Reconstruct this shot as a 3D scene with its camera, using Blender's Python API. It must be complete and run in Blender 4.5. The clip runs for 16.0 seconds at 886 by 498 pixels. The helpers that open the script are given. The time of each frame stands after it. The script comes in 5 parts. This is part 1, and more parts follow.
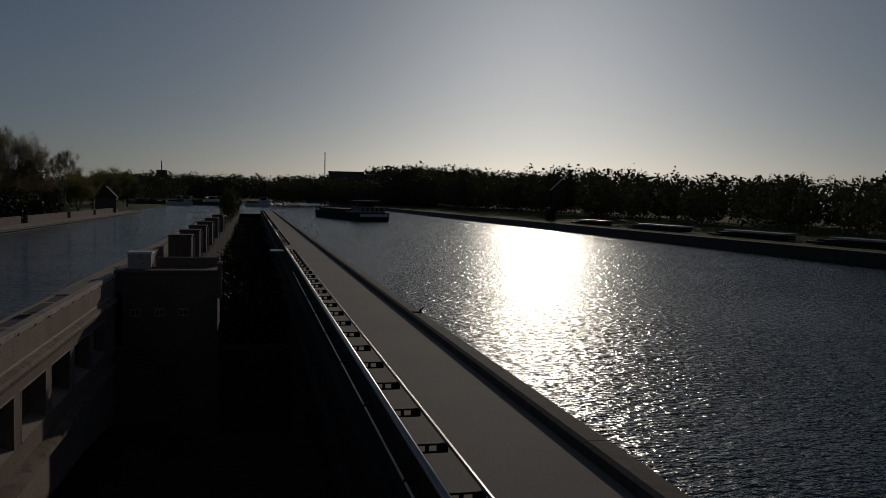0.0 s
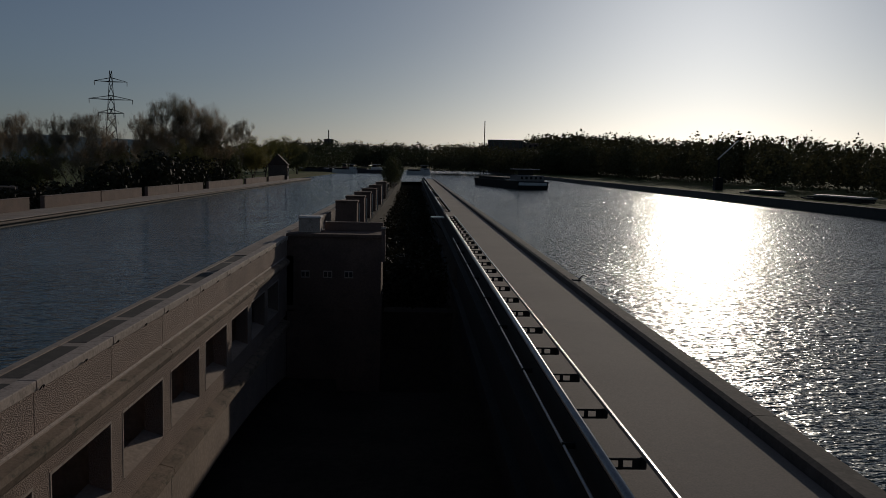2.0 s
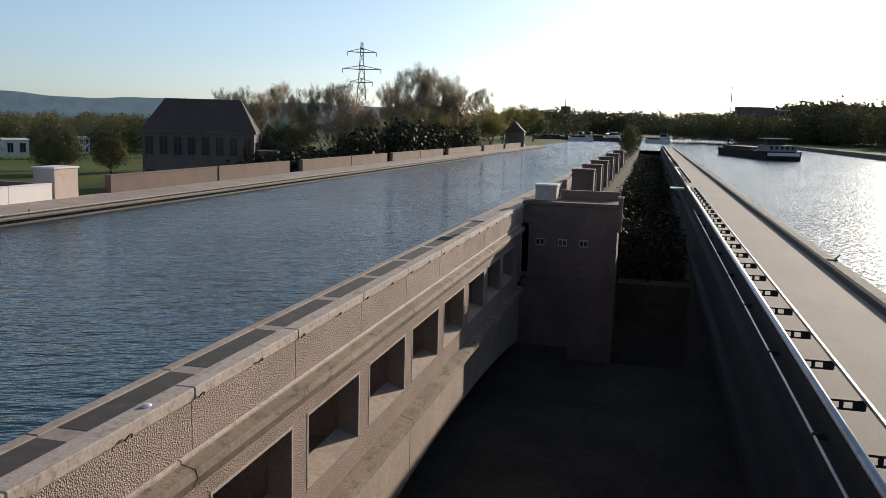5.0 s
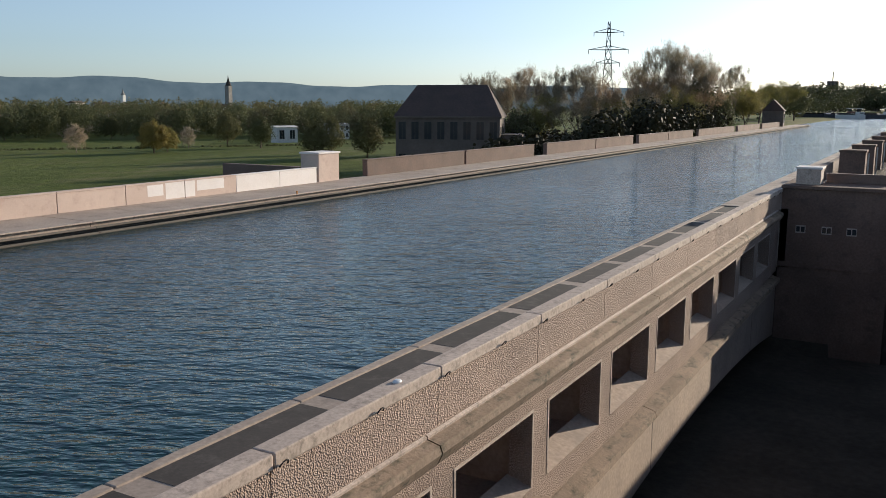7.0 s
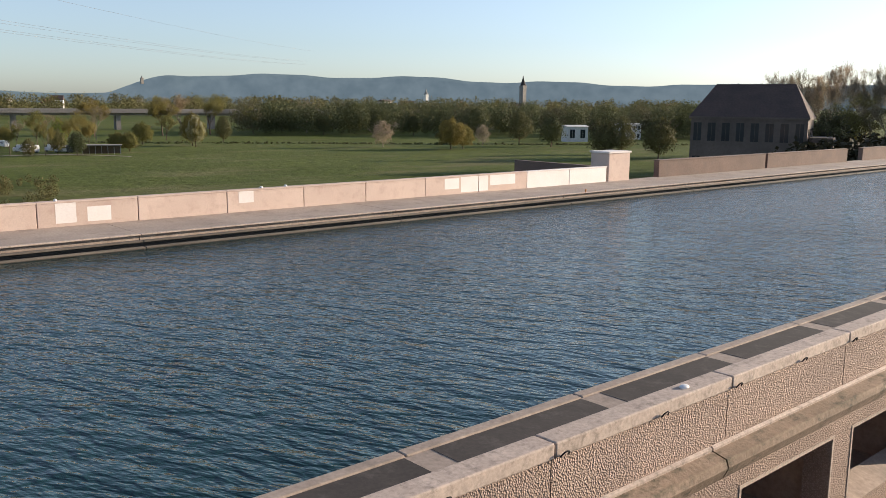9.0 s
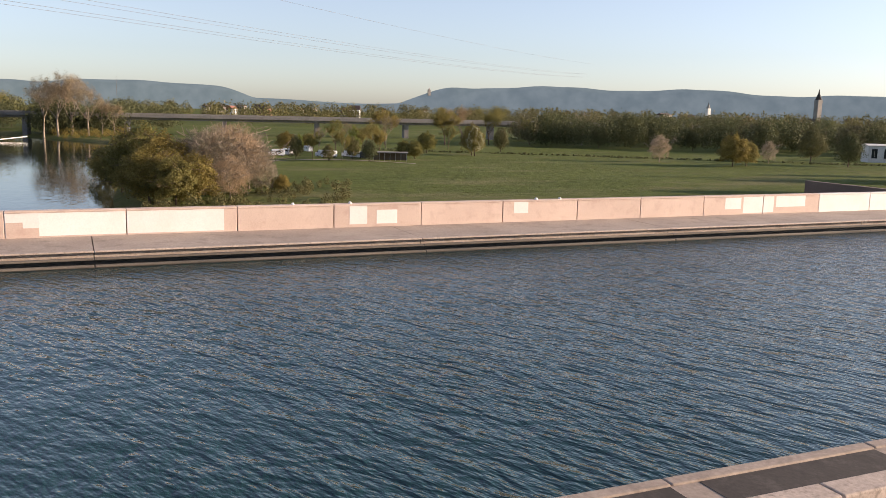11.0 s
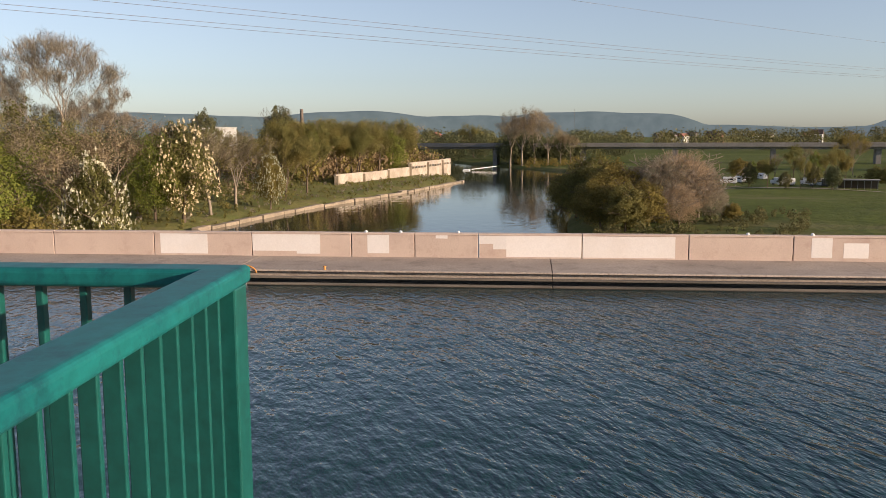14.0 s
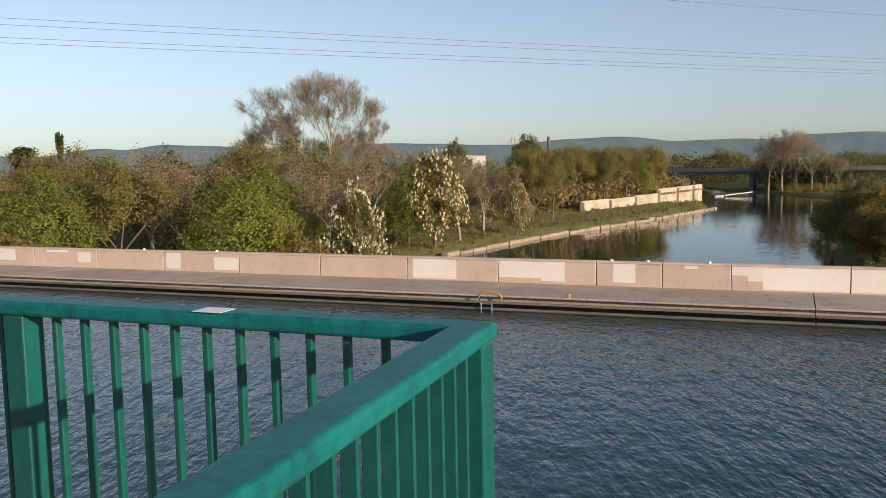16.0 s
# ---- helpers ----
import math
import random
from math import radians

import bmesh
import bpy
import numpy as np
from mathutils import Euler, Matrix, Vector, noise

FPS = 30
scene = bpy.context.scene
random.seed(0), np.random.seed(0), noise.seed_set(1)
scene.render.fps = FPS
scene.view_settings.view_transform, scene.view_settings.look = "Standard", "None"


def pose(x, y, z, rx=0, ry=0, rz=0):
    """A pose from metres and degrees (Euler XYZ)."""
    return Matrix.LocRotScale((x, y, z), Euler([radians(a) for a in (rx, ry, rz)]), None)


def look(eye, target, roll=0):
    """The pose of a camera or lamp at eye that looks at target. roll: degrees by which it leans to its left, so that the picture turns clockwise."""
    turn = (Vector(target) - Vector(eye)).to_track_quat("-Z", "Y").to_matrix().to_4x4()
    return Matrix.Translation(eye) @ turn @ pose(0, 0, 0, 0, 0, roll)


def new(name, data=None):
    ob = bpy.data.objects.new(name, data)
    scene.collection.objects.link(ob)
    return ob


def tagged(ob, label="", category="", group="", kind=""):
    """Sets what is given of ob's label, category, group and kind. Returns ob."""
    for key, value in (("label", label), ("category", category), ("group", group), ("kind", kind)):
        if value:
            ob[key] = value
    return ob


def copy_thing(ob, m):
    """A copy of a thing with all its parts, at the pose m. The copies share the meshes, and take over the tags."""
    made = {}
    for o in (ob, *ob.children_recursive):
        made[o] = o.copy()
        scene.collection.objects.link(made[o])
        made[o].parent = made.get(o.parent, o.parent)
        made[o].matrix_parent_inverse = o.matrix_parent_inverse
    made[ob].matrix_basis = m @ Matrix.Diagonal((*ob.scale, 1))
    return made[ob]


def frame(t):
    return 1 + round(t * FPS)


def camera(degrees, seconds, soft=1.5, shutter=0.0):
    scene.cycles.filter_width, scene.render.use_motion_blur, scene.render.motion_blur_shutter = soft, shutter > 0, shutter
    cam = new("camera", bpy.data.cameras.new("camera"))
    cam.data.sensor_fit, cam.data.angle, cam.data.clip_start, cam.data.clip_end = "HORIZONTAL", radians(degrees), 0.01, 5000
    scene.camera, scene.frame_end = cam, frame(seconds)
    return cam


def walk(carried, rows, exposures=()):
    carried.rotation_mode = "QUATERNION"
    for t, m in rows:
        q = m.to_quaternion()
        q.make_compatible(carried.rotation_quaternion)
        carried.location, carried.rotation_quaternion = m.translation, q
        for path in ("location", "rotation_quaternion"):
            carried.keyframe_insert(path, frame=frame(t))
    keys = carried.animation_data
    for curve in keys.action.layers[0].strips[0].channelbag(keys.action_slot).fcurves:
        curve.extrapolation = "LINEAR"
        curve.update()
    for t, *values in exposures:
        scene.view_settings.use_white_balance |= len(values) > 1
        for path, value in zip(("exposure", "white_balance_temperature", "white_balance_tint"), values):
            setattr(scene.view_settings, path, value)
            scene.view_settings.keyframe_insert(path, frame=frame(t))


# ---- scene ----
cam = camera(54.62, 16.0, soft=0.75)
PATH = [
    (0.0, pose(0.552, 0.304, 6.473, 86.67, -1.01, -12.50)),
    (0.5, pose(0.551, 0.278, 6.450, 86.17, -0.96, -9.73)),
    (1.0, pose(0.535, 0.249, 6.426, 85.62, -0.91, -7.07)),
    (1.5, pose(0.501, 0.216, 6.403, 84.99, -0.93, -4.47)),
    (2.0, pose(0.443, 0.178, 6.387, 84.39, -1.18, -1.95)),
    (2.5, pose(0.375, 0.136, 6.379, 83.85, -1.45, 0.46)),
    (3.0, pose(0.306, 0.092, 6.387, 83.34, -1.68, 2.80)),
    (3.5, pose(0.235, 0.048, 6.409, 82.86, -2.00, 5.23)),
    (6.0, pose(0.287, 0.169, 6.415, 81.09, -0.62, 20.63)),
    (6.5, pose(0.216, 0.208, 6.431, 80.73, -0.35, 24.84)),
    (7.0, pose(0.152, 0.225, 6.442, 80.51, -0.22, 29.64)),
    (7.5, pose(0.117, 0.221, 6.442, 80.27, 0.08, 34.44)),
    (8.0, pose(0.096, 0.191, 6.422, 80.30, 0.00, 39.30)),
    (8.5, pose(0.070, 0.147, 6.392, 80.43, -0.23, 43.96)),
    (9.0, pose(0.050, 0.113, 6.357, 80.36, -0.57, 48.68)),
    (11.5, pose(-0.006, -0.102, 6.430, 80.99, -1.11, 71.35)),
    (12.0, pose(-0.031, -0.149, 6.430, 81.07, -0.73, 76.08)),
    (12.5, pose(-0.047, -0.191, 6.430, 81.33, -0.45, 80.92)),
    (13.0, pose(-0.058, -0.239, 6.427, 81.64, -0.15, 85.85)),
    (13.5, pose(-0.075, -0.267, 6.427, 82.03, 0.03, 90.76)),
    (14.0, pose(-0.087, -0.292, 6.439, 82.44, 0.27, 95.91)),
    (14.5, pose(-0.094, -0.304, 6.454, 82.86, 0.54, 100.61)),
    (15.0, pose(-0.092, -0.302, 6.468, 83.39, 0.79, 104.80)),
    (15.5, pose(-0.089, -0.294, 6.490, 83.95, 0.96, 108.54)),
    (16.0, pose(-0.081, -0.292, 6.519, 84.40, 1.13, 112.15)),
]
EXPOSURES = [(0.0, -2.75, 5600, 10), (1.0, -2.6, 5600, 10), (2.0, -2.1, 5600, 10), (2.7, -1.4, 5650, 10), (3.5, -0.55, 5700, 10), (4.5, 0.1, 5700, 9), (6.0, 0.42, 5700, 8), (7.0, 0.48, 5750, 8),
             (9.0, 0.88, 6050, 12), (11.5, 1.05, 6600, 21), (12.5, 1.06, 6750, 23), (13.5, 1.0, 6700, 20), (14.0, 0.62, 6500, 16), (14.6, 0.55, 6350, 12), (15.5, 0.54, 6300, 11), (16.0, 0.54, 6350, 12)]
walk(cam, PATH, EXPOSURES)

# ---------------------------------------------------------------- light
SUN_AZ, SUN_EL = -19.2, 12.2       # degrees left of +y, degrees up
world = bpy.data.worlds.new("world")
scene.world = world
world.use_nodes = True
wn = world.node_tree
sky = wn.nodes.new("ShaderNodeTexSky")
sky.sky_type = 'NISHITA'
sky.sun_disc = False
sky.sun_elevation = radians(SUN_EL)
sky.sun_rotation = radians(-SUN_AZ)
sky.air_density, sky.dust_density, sky.ozone_density = 0.85, 0.75, 2.4
pale = wn.nodes.new("ShaderNodeHueSaturation")
pale.inputs["Saturation"].default_value = 0.68
wn.links.new(sky.outputs[0], pale.inputs["Color"])
wn.links.new(pale.outputs[0], wn.nodes["Background"].inputs[0])
wn.nodes["Background"].inputs[1].default_value = 0.11
sun_data = bpy.data.lights.new("sun", 'SUN')
sun_data.energy, sun_data.angle, sun_data.color = 5.0, radians(0.53), (1.0, 0.81, 0.58)
sun = new("sun", sun_data)
sa, se = radians(SUN_AZ), radians(SUN_EL)
SUN_DIR = Vector((-math.sin(sa) * math.cos(se), math.cos(sa) * math.cos(se), math.sin(se)))
sun.matrix_world = look(SUN_DIR * 60, (0, 0, 0))

rng = np.random.default_rng(7)


# ---------------------------------------------------------------- materials
def nodes_of(name):
    m = bpy.data.materials.new(name)
    m.use_nodes = True
    nt = m.node_tree
    return m, nt, nt.nodes["Principled BSDF"]


def noise_node(nt, vec, scale, detail=4.0, rough=0.55):
    n = nt.nodes.new("ShaderNodeTexNoise")
    n.inputs["Scale"].default_value = scale
    n.inputs["Detail"].default_value = detail
    n.inputs["Roughness"].default_value = rough
    nt.links.new(vec, n.inputs["Vector"])
    return n


def ramp_node(nt, fac, stops):
    r = nt.nodes.new("ShaderNodeValToRGB")
    els = r.color_ramp.elements
    while len(els) < len(stops):
        els.new(0.5)
    for e, (p, c) in zip(els, stops):
        e.position, e.color = p, (*c, 1)
    nt.links.new(fac, r.inputs[0])
    return r


def mixc(nt, fac, a, b, mode='MIX'):
    m = nt.nodes.new("ShaderNodeMix")
    m.data_type, m.blend_type = 'RGBA', mode
    for sock, v in ((m.inputs[0], fac), (m.inputs[6], a), (m.inputs[7], b)):
        if isinstance(v, (int, float)):
            sock.default_value = v
        elif isinstance(v, tuple):
            sock.default_value = (*v, 1)
        else:
            nt.links.new(v, sock)
    return m.outputs[2]


def surface(name, c1, c2, big=0.4, small=8.0, rough=0.8, bump=0.3, dist=0.01, metal=0.0, stain=None, stain_amt=0.5,
            stretch=None, per_object=0.0, cell=0.0, spec=0.5, grain=1.0):
    """Two colours mixed at a large scale, grain at a small one, optional stains and per-object tone."""
    m, nt, p = nodes_of(name)
    geo = nt.nodes.new("ShaderNodeNewGeometry")
    vec = geo.outputs["Position"]
    if stretch:
        mp = nt.nodes.new("ShaderNodeMapping")
        mp.inputs["Scale"].default_value = stretch
        nt.links.new(vec, mp.inputs[0])
        vec = mp.outputs[0]
    nb = noise_node(nt, vec, big)
    ns = noise_node(nt, geo.outputs["Position"], small, 6.0, 0.65)
    rb = ramp_node(nt, nb.outputs[0], [(0.35, (0, 0, 0)), (0.65, (1, 1, 1))])
    col = mixc(nt, rb.outputs[0], c1, c2)
    rs = ramp_node(nt, ns.outputs[0], [(0.3, (1 - 0.28 * grain,) * 3), (0.7, (1 + 0.12 * grain,) * 3)])
    col = mixc(nt, 1.0, col, rs.outputs[0], 'MULTIPLY')
    height = ns.outputs[0]
    if cell:
        v = nt.nodes.new("ShaderNodeTexVoronoi")
        v.inputs["Scale"].default_value = cell
        nt.links.new(geo.outputs["Position"], v.inputs["Vector"])
        height = v.outputs["Distance"]
        rc = ramp_node(nt, v.outputs["Distance"], [(0.1, (1.12, 1.1, 1.08)), (0.65, (0.7, 0.68, 0.66))])
        col = mixc(nt, 1.0, col, rc.outputs[0], 'MULTIPLY')
    if stain:
        n3 = noise_node(nt, vec, big * 3.1, 6.0, 0.7)
        r3 = ramp_node(nt, n3.outputs[0], [(0.52, (0, 0, 0)), (0.68, (stain_amt,) * 3)])
        col = mixc(nt, r3.outputs[0], col, stain)
    if per_object:
        oi = nt.nodes.new("ShaderNodeObjectInfo")
        ro = ramp_node(nt, oi.outputs["Random"], [(0.0, (1 - per_object,) * 3), (1.0, (1 + per_object * 0.6,) * 3)])
        col = mixc(nt, 1.0, col, ro.outputs[0], 'MULTIPLY')
    nt.links.new(col, p.inputs["Base Color"])
    p.inputs["Roughness"].default_value = rough
    p.inputs["Metallic"].default_value = metal
    p.inputs["Specular IOR Level"].default_value = spec
    b = nt.nodes.new("ShaderNodeBump")
    b.inputs["Strength"].default_value = bump
    b.inputs["Distance"].default_value = dist
    nt.links.new(height, b.inputs["Height"])
    nt.links.new(b.outputs[0], p.inputs["Normal"])
    return m


def foliage(name, c1, c2, c3, trans=0.5):
    """Leaf colour varied from clump to clump."""
    m, nt, p = nodes_of(name)
    geo = nt.nodes.new("ShaderNodeNewGeometry")
    oi = nt.nodes.new("ShaderNodeObjectInfo")
    r = ramp_node(nt, geo.outputs["Random Per Island"], [(0.0, c1), (0.5, c2), (1.0, c3)])
    ro = ramp_node(nt, oi.outputs["Random"], [(0.0, (0.8, 0.85, 0.8)), (0.5, (1, 1, 1)), (1.0, (1.25, 1.08, 0.95))])
    col = mixc(nt, 1.0, r.outputs[0], ro.outputs[0], 'MULTIPLY')
    nt.links.new(col, p.inputs["Base Color"])
    p.inputs["Roughness"].default_value = 0.65
    p.inputs["Specular IOR Level"].default_value = 0.1
    tr = nt.nodes.new("ShaderNodeBsdfTranslucent")
    nt.links.new(col, tr.inputs[0])
    mx = nt.nodes.new("ShaderNodeMixShader")
    mx.inputs[0].default_value = trans
    nt.links.new(p.outputs[0], mx.inputs[1])
    nt.links.new(tr.outputs[0], mx.inputs[2])
    nt.links.new(mx.outputs[0], nt.nodes["Material Output"].inputs[0])
    return m


def water_material(name, deep, scale, strength, rough, angle, stretch=3.0, swell=0.25, chop=0.35, spec=0.5, uneven=0.0):
    """Dark water with wind ripples running across the given angle."""
    m, nt, p = nodes_of(name)
    geo = nt.nodes.new("ShaderNodeNewGeometry")
    turn = nt.nodes.new("ShaderNodeMapping")
    turn.inputs["Rotation"].default_value = (0, 0, radians(-angle))
    nt.links.new(geo.outputs["Position"], turn.inputs[0])
    mp = nt.nodes.new("ShaderNodeMapping")
    mp.inputs["Scale"].default_value = (1.0 / stretch, 1.0, 1.0)
    nt.links.new(turn.outputs[0], mp.inputs[0])
    n1 = noise_node(nt, mp.outputs[0], scale, 3.0, 0.5)
    n1.inputs["Distortion"].default_value = 0.4
    n2 = noise_node(nt, mp.outputs[0], scale * 3.3, 2.0, 0.5)
    n3 = noise_node(nt, geo.outputs["Position"], scale * 0.06, 2.0, 0.5)
    add = nt.nodes.new("ShaderNodeMath")
    add.operation = 'MULTIPLY_ADD'
    add.inputs[1].default_value = chop
    nt.links.new(n2.outputs[0], add.inputs[0])
    nt.links.new(n1.outputs[0], add.inputs[2])
    amp = ramp_node(nt, n3.outputs[0], [(0.3, (0.55,) * 3), (0.7, (1.0,) * 3)])
    st = nt.nodes.new("ShaderNodeMath")
    st.operation = 'MULTIPLY'
    st.inputs[1].default_value = strength
    nt.links.new(amp.outputs[0], st.inputs[0])
    b = nt.nodes.new("ShaderNodeBump")
    b.inputs["Distance"].default_value = swell / scale
    nt.links.new(st.outputs[0], b.inputs["Strength"])
    nt.links.new(add.outputs[0], b.inputs["Height"])
    nt.links.new(b.outputs[0], p.inputs["Normal"])
    p.inputs["Base Color"].default_value = (*deep, 1)
    p.inputs["Roughness"].default_value = rough
    if uneven:
        fine = noise_node(nt, mp.outputs[0], scale * 5.0, 2.0, 0.5)
        gloss = ramp_node(nt, fine.outputs[0], [(0.4, (rough - uneven,) * 3), (0.6, (rough + uneven,) * 3)])
        nt.links.new(gloss.outputs[0], p.inputs["Roughness"])
    p.inputs["IOR"].default_value = 1.33
    p.inputs["Specular IOR Level"].default_value = spec
    return m


M_CAP = surface("smooth_concrete", (0.53, 0.425, 0.35), (0.455, 0.36, 0.295), 1.7, 14, 0.85, 0.3, 0.004, stain=(0.10, 0.085, 0.065), stain_amt=0.6, per_object=0.08)
M_ROUGH = surface("exposed_aggregate", (0.475, 0.355, 0.282), (0.39, 0.295, 0.24), 0.5, 22, 0.9, 1.0, 0.03, cell=30.0, per_object=0.08)
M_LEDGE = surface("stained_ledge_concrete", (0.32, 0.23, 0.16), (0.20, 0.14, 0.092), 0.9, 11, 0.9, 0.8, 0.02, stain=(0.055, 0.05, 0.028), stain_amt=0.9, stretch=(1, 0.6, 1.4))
M_SMOOTH = surface("pale_arch_concrete", (0.45, 0.345, 0.27), (0.37, 0.285, 0.225), 0.3, 7, 0.85, 0.3, 0.005, stain=(0.22, 0.18, 0.15), stain_amt=0.5)
M_DECK = surface("towpath_concrete", (0.43, 0.345, 0.28), (0.34, 0.27, 0.22), 0.35, 10, 0.9, 0.4, 0.005, stain=(0.15, 0.12, 0.10), stain_amt=0.5)
M_DARKDECK = surface("near_black_concrete", (0.056, 0.045, 0.039), (0.04, 0.032, 0.028), 0.9, 12, 0.9, 0.4, 0.006, stain=(0.16, 0.14, 0.12), stain_amt=0.3)
M_PINK = surface("pink_concrete", (0.61, 0.475, 0.395), (0.55, 0.42, 0.35), 0.5, 16, 0.9, 0.5, 0.006, stain=(0.42, 0.29, 0.24), stain_amt=0.5, grain=0.4, per_object=0.06)
M_WHITE = surface("white_overpaint", (0.80, 0.74, 0.70), (0.76, 0.69, 0.64), 0.6, 14, 0.8, 0.4, 0.004, grain=0.3, per_object=0.05)
M_BROWN = surface("brown_stone_wall", (0.205, 0.135, 0.105), (0.155, 0.105, 0.082), 0.4, 10, 0.9, 0.5, 0.01, stain=(0.13, 0.10, 0.085), stain_amt=0.6, per_object=0.1)
M_FENDER = surface("weathered_fender_timber", (0.20, 0.165, 0.13), (0.10, 0.085, 0.07), 1.0, 12, 0.9, 0.5, 0.01, stretch=(1, 0.15, 1))
# near-black: wet concrete, with the shade of the fender recess put into colour
M_WETWALL = surface("wet_shaded_quay_wall", (0.05, 0.042, 0.036), (0.03, 0.027, 0.024), 0.8, 9, 0.6, 0.5, 0.01)
M_WALK = surface("sandy_walkway_asphalt", (0.33, 0.265, 0.21), (0.29, 0.23, 0.185), 0.15, 30, 0.88, 0.4, 0.003, stain=(0.20, 0.17, 0.15), stain_amt=0.3)
M_CURB = surface("dark_curb_concrete", (0.13, 0.10, 0.08), (0.085, 0.07, 0.055), 0.9, 10, 0.9, 0.6, 0.01, stain=(0.20, 0.16, 0.13), stain_amt=0.5)
M_STEEL = surface("galvanised_steel", (0.52, 0.51, 0.49), (0.42, 0.41, 0.40), 1.5, 25, 0.38, 0.1, 0.001, metal=0.85)
M_DARKSTEEL = surface("dark_painted_steel", (0.024, 0.023, 0.022), (0.015, 0.015, 0.015), 0.8, 12, 0.75, 0.2, 0.002, spec=0.2)
M_GREEN = surface("green_gloss_paint", (0.006, 0.09, 0.077), (0.005, 0.078, 0.066), 1.6, 30, 0.36, 0.12, 0.001, stain=(0.010, 0.12, 0.105), stain_amt=0.25)
# bluer than M_GREEN: sky sheen put into colour; the dark blotches are wear
M_GREENTOP = surface("worn_sky_tinted_paint", (0.008, 0.145, 0.14), (0.006, 0.12, 0.122), 3.0, 30, 0.45, 0.15, 0.001, stain=(0.006, 0.045, 0.058), stain_amt=0.7, stretch=(1.6, 1.6, 1.6), spec=0.22)
M_GROUND = surface("spring_grass", (0.080, 0.102, 0.020), (0.108, 0.128, 0.030), 0.02, 0.35, 0.95, 1.0, 0.5, stretch=(1, 0.35, 1), stain=(0.16, 0.145, 0.065), stain_amt=0.75, spec=0.1)
M_BANK = surface("rough_bank_grass", (0.185, 0.17, 0.060), (0.13, 0.145, 0.042), 0.12, 1.5, 0.95, 0.9, 0.3, stain=(0.17, 0.125, 0.075), stain_amt=0.6, spec=0.1)
M_SOIL = surface("shade_dark_soil", (0.085, 0.068, 0.052), (0.06, 0.05, 0.038), 0.3, 2.5, 0.95, 0.8, 0.1, spec=0.1)
M_GRAVEL = surface("gravel_path", (0.33, 0.28, 0.21), (0.25, 0.22, 0.17), 0.4, 6, 0.95, 0.5, 0.05)
M_BARK = surface("bark", (0.16, 0.12, 0.085), (0.10, 0.075, 0.055), 0.7, 7, 0.95, 0.7, 0.03, stretch=(3, 3, 0.6), spec=0.1)
M_PALEBARK = surface("pale_bark", (0.33, 0.27, 0.205), (0.24, 0.195, 0.15), 0.7, 7, 0.95, 0.7, 0.03, stretch=(3, 3, 0.6), spec=0.1)
M_ROOF = surface("brown_roof_tiles", (0.095, 0.062, 0.05), (0.07, 0.048, 0.04), 0.3, 3, 0.9, 0.5, 0.05)
M_REDROOF = surface("red_roof_tiles", (0.24, 0.095, 0.06), (0.18, 0.08, 0.055), 0.3, 3, 0.9, 0.5, 0.05, per_object=0.3)
M_ABUT = surface("dark_brown_masonry", (0.205, 0.132, 0.10), (0.15, 0.10, 0.078), 0.4, 8, 0.92, 0.5, 0.01, stain=(0.08, 0.062, 0.052), stain_amt=0.6, spec=0.2)
M_OLDSTONE = surface("grey_sandstone", (0.165, 0.125, 0.1), (0.115, 0.09, 0.074), 0.25, 2.0, 0.9, 0.5, 0.04)
M_PLASTER = surface("white_plaster", (0.74, 0.72, 0.68), (0.66, 0.64, 0.60), 0.2, 3, 0.9, 0.2, 0.01, per_object=0.12)
M_TOWN = surface("weathered_town_plaster", (0.36, 0.33, 0.29), (0.28, 0.25, 0.22), 0.2, 3, 0.9, 0.2, 0.01, per_object=0.3)
M_BRICK = surface("brick_facade", (0.24, 0.12, 0.085), (0.19, 0.10, 0.075), 0.3, 4, 0.9, 0.4, 0.02, per_object=0.2)
M_OLDWALL = surface("weathered_white_wall", (0.47, 0.40, 0.33), (0.31, 0.255, 0.2), 0.2, 2.2, 0.92, 0.5, 0.05, stain=(0.25, 0.19, 0.145), stain_amt=0.8)
M_RIPRAP = surface("quay_stone", (0.34, 0.27, 0.195), (0.24, 0.19, 0.135), 0.3, 3, 0.92, 0.8, 0.1, per_object=0.15)
M_GLASS = surface("dark_window_glass", (0.03, 0.035, 0.04), (0.02, 0.025, 0.03), 0.5, 5, 0.12, 0.0, 0.001)
M_BLUEHULL = surface("navy_hull_paint", (0.035, 0.04, 0.06), (0.025, 0.03, 0.045), 0.3, 3, 0.45, 0.1, 0.01)
M_VEHICLE = surface("white_vehicle_paint", (0.75, 0.75, 0.75), (0.7, 0.7, 0.7), 0.5, 5, 0.35, 0.0, 0.001)
M_BRIDGE = surface("road_bridge_concrete", (0.29, 0.265, 0.24), (0.22, 0.205, 0.19), 0.1, 1.5, 0.9, 0.3, 0.02)
M_WIRE = surface("power_cable", (0.20, 0.20, 0.21), (0.15, 0.15, 0.16), 0.3, 5, 0.6, 0.0, 0.001)
M_YELLOW = surface("orange_hose", (0.62, 0.26, 0.05), (0.52, 0.22, 0.05), 1.5, 9, 0.6, 0.1, 0.002)
M_CANAL = water_material("canal_water", (0.010, 0.038, 0.040), 1.4, 1.0, 0.07, 24, 2.2, 0.24, 0.45, 0.68)
M_CANAL_WINDY = water_material("windy_canal_water", (0.014, 0.03, 0.028), 1.3, 1.0, 0.17, 8, 1.8, 0.32, 0.7, uneven=0.13)
M_RIVER = water_material("river_water", (0.016, 0.024, 0.022), 0.5, 0.10, 0.03, 0, 2.0)

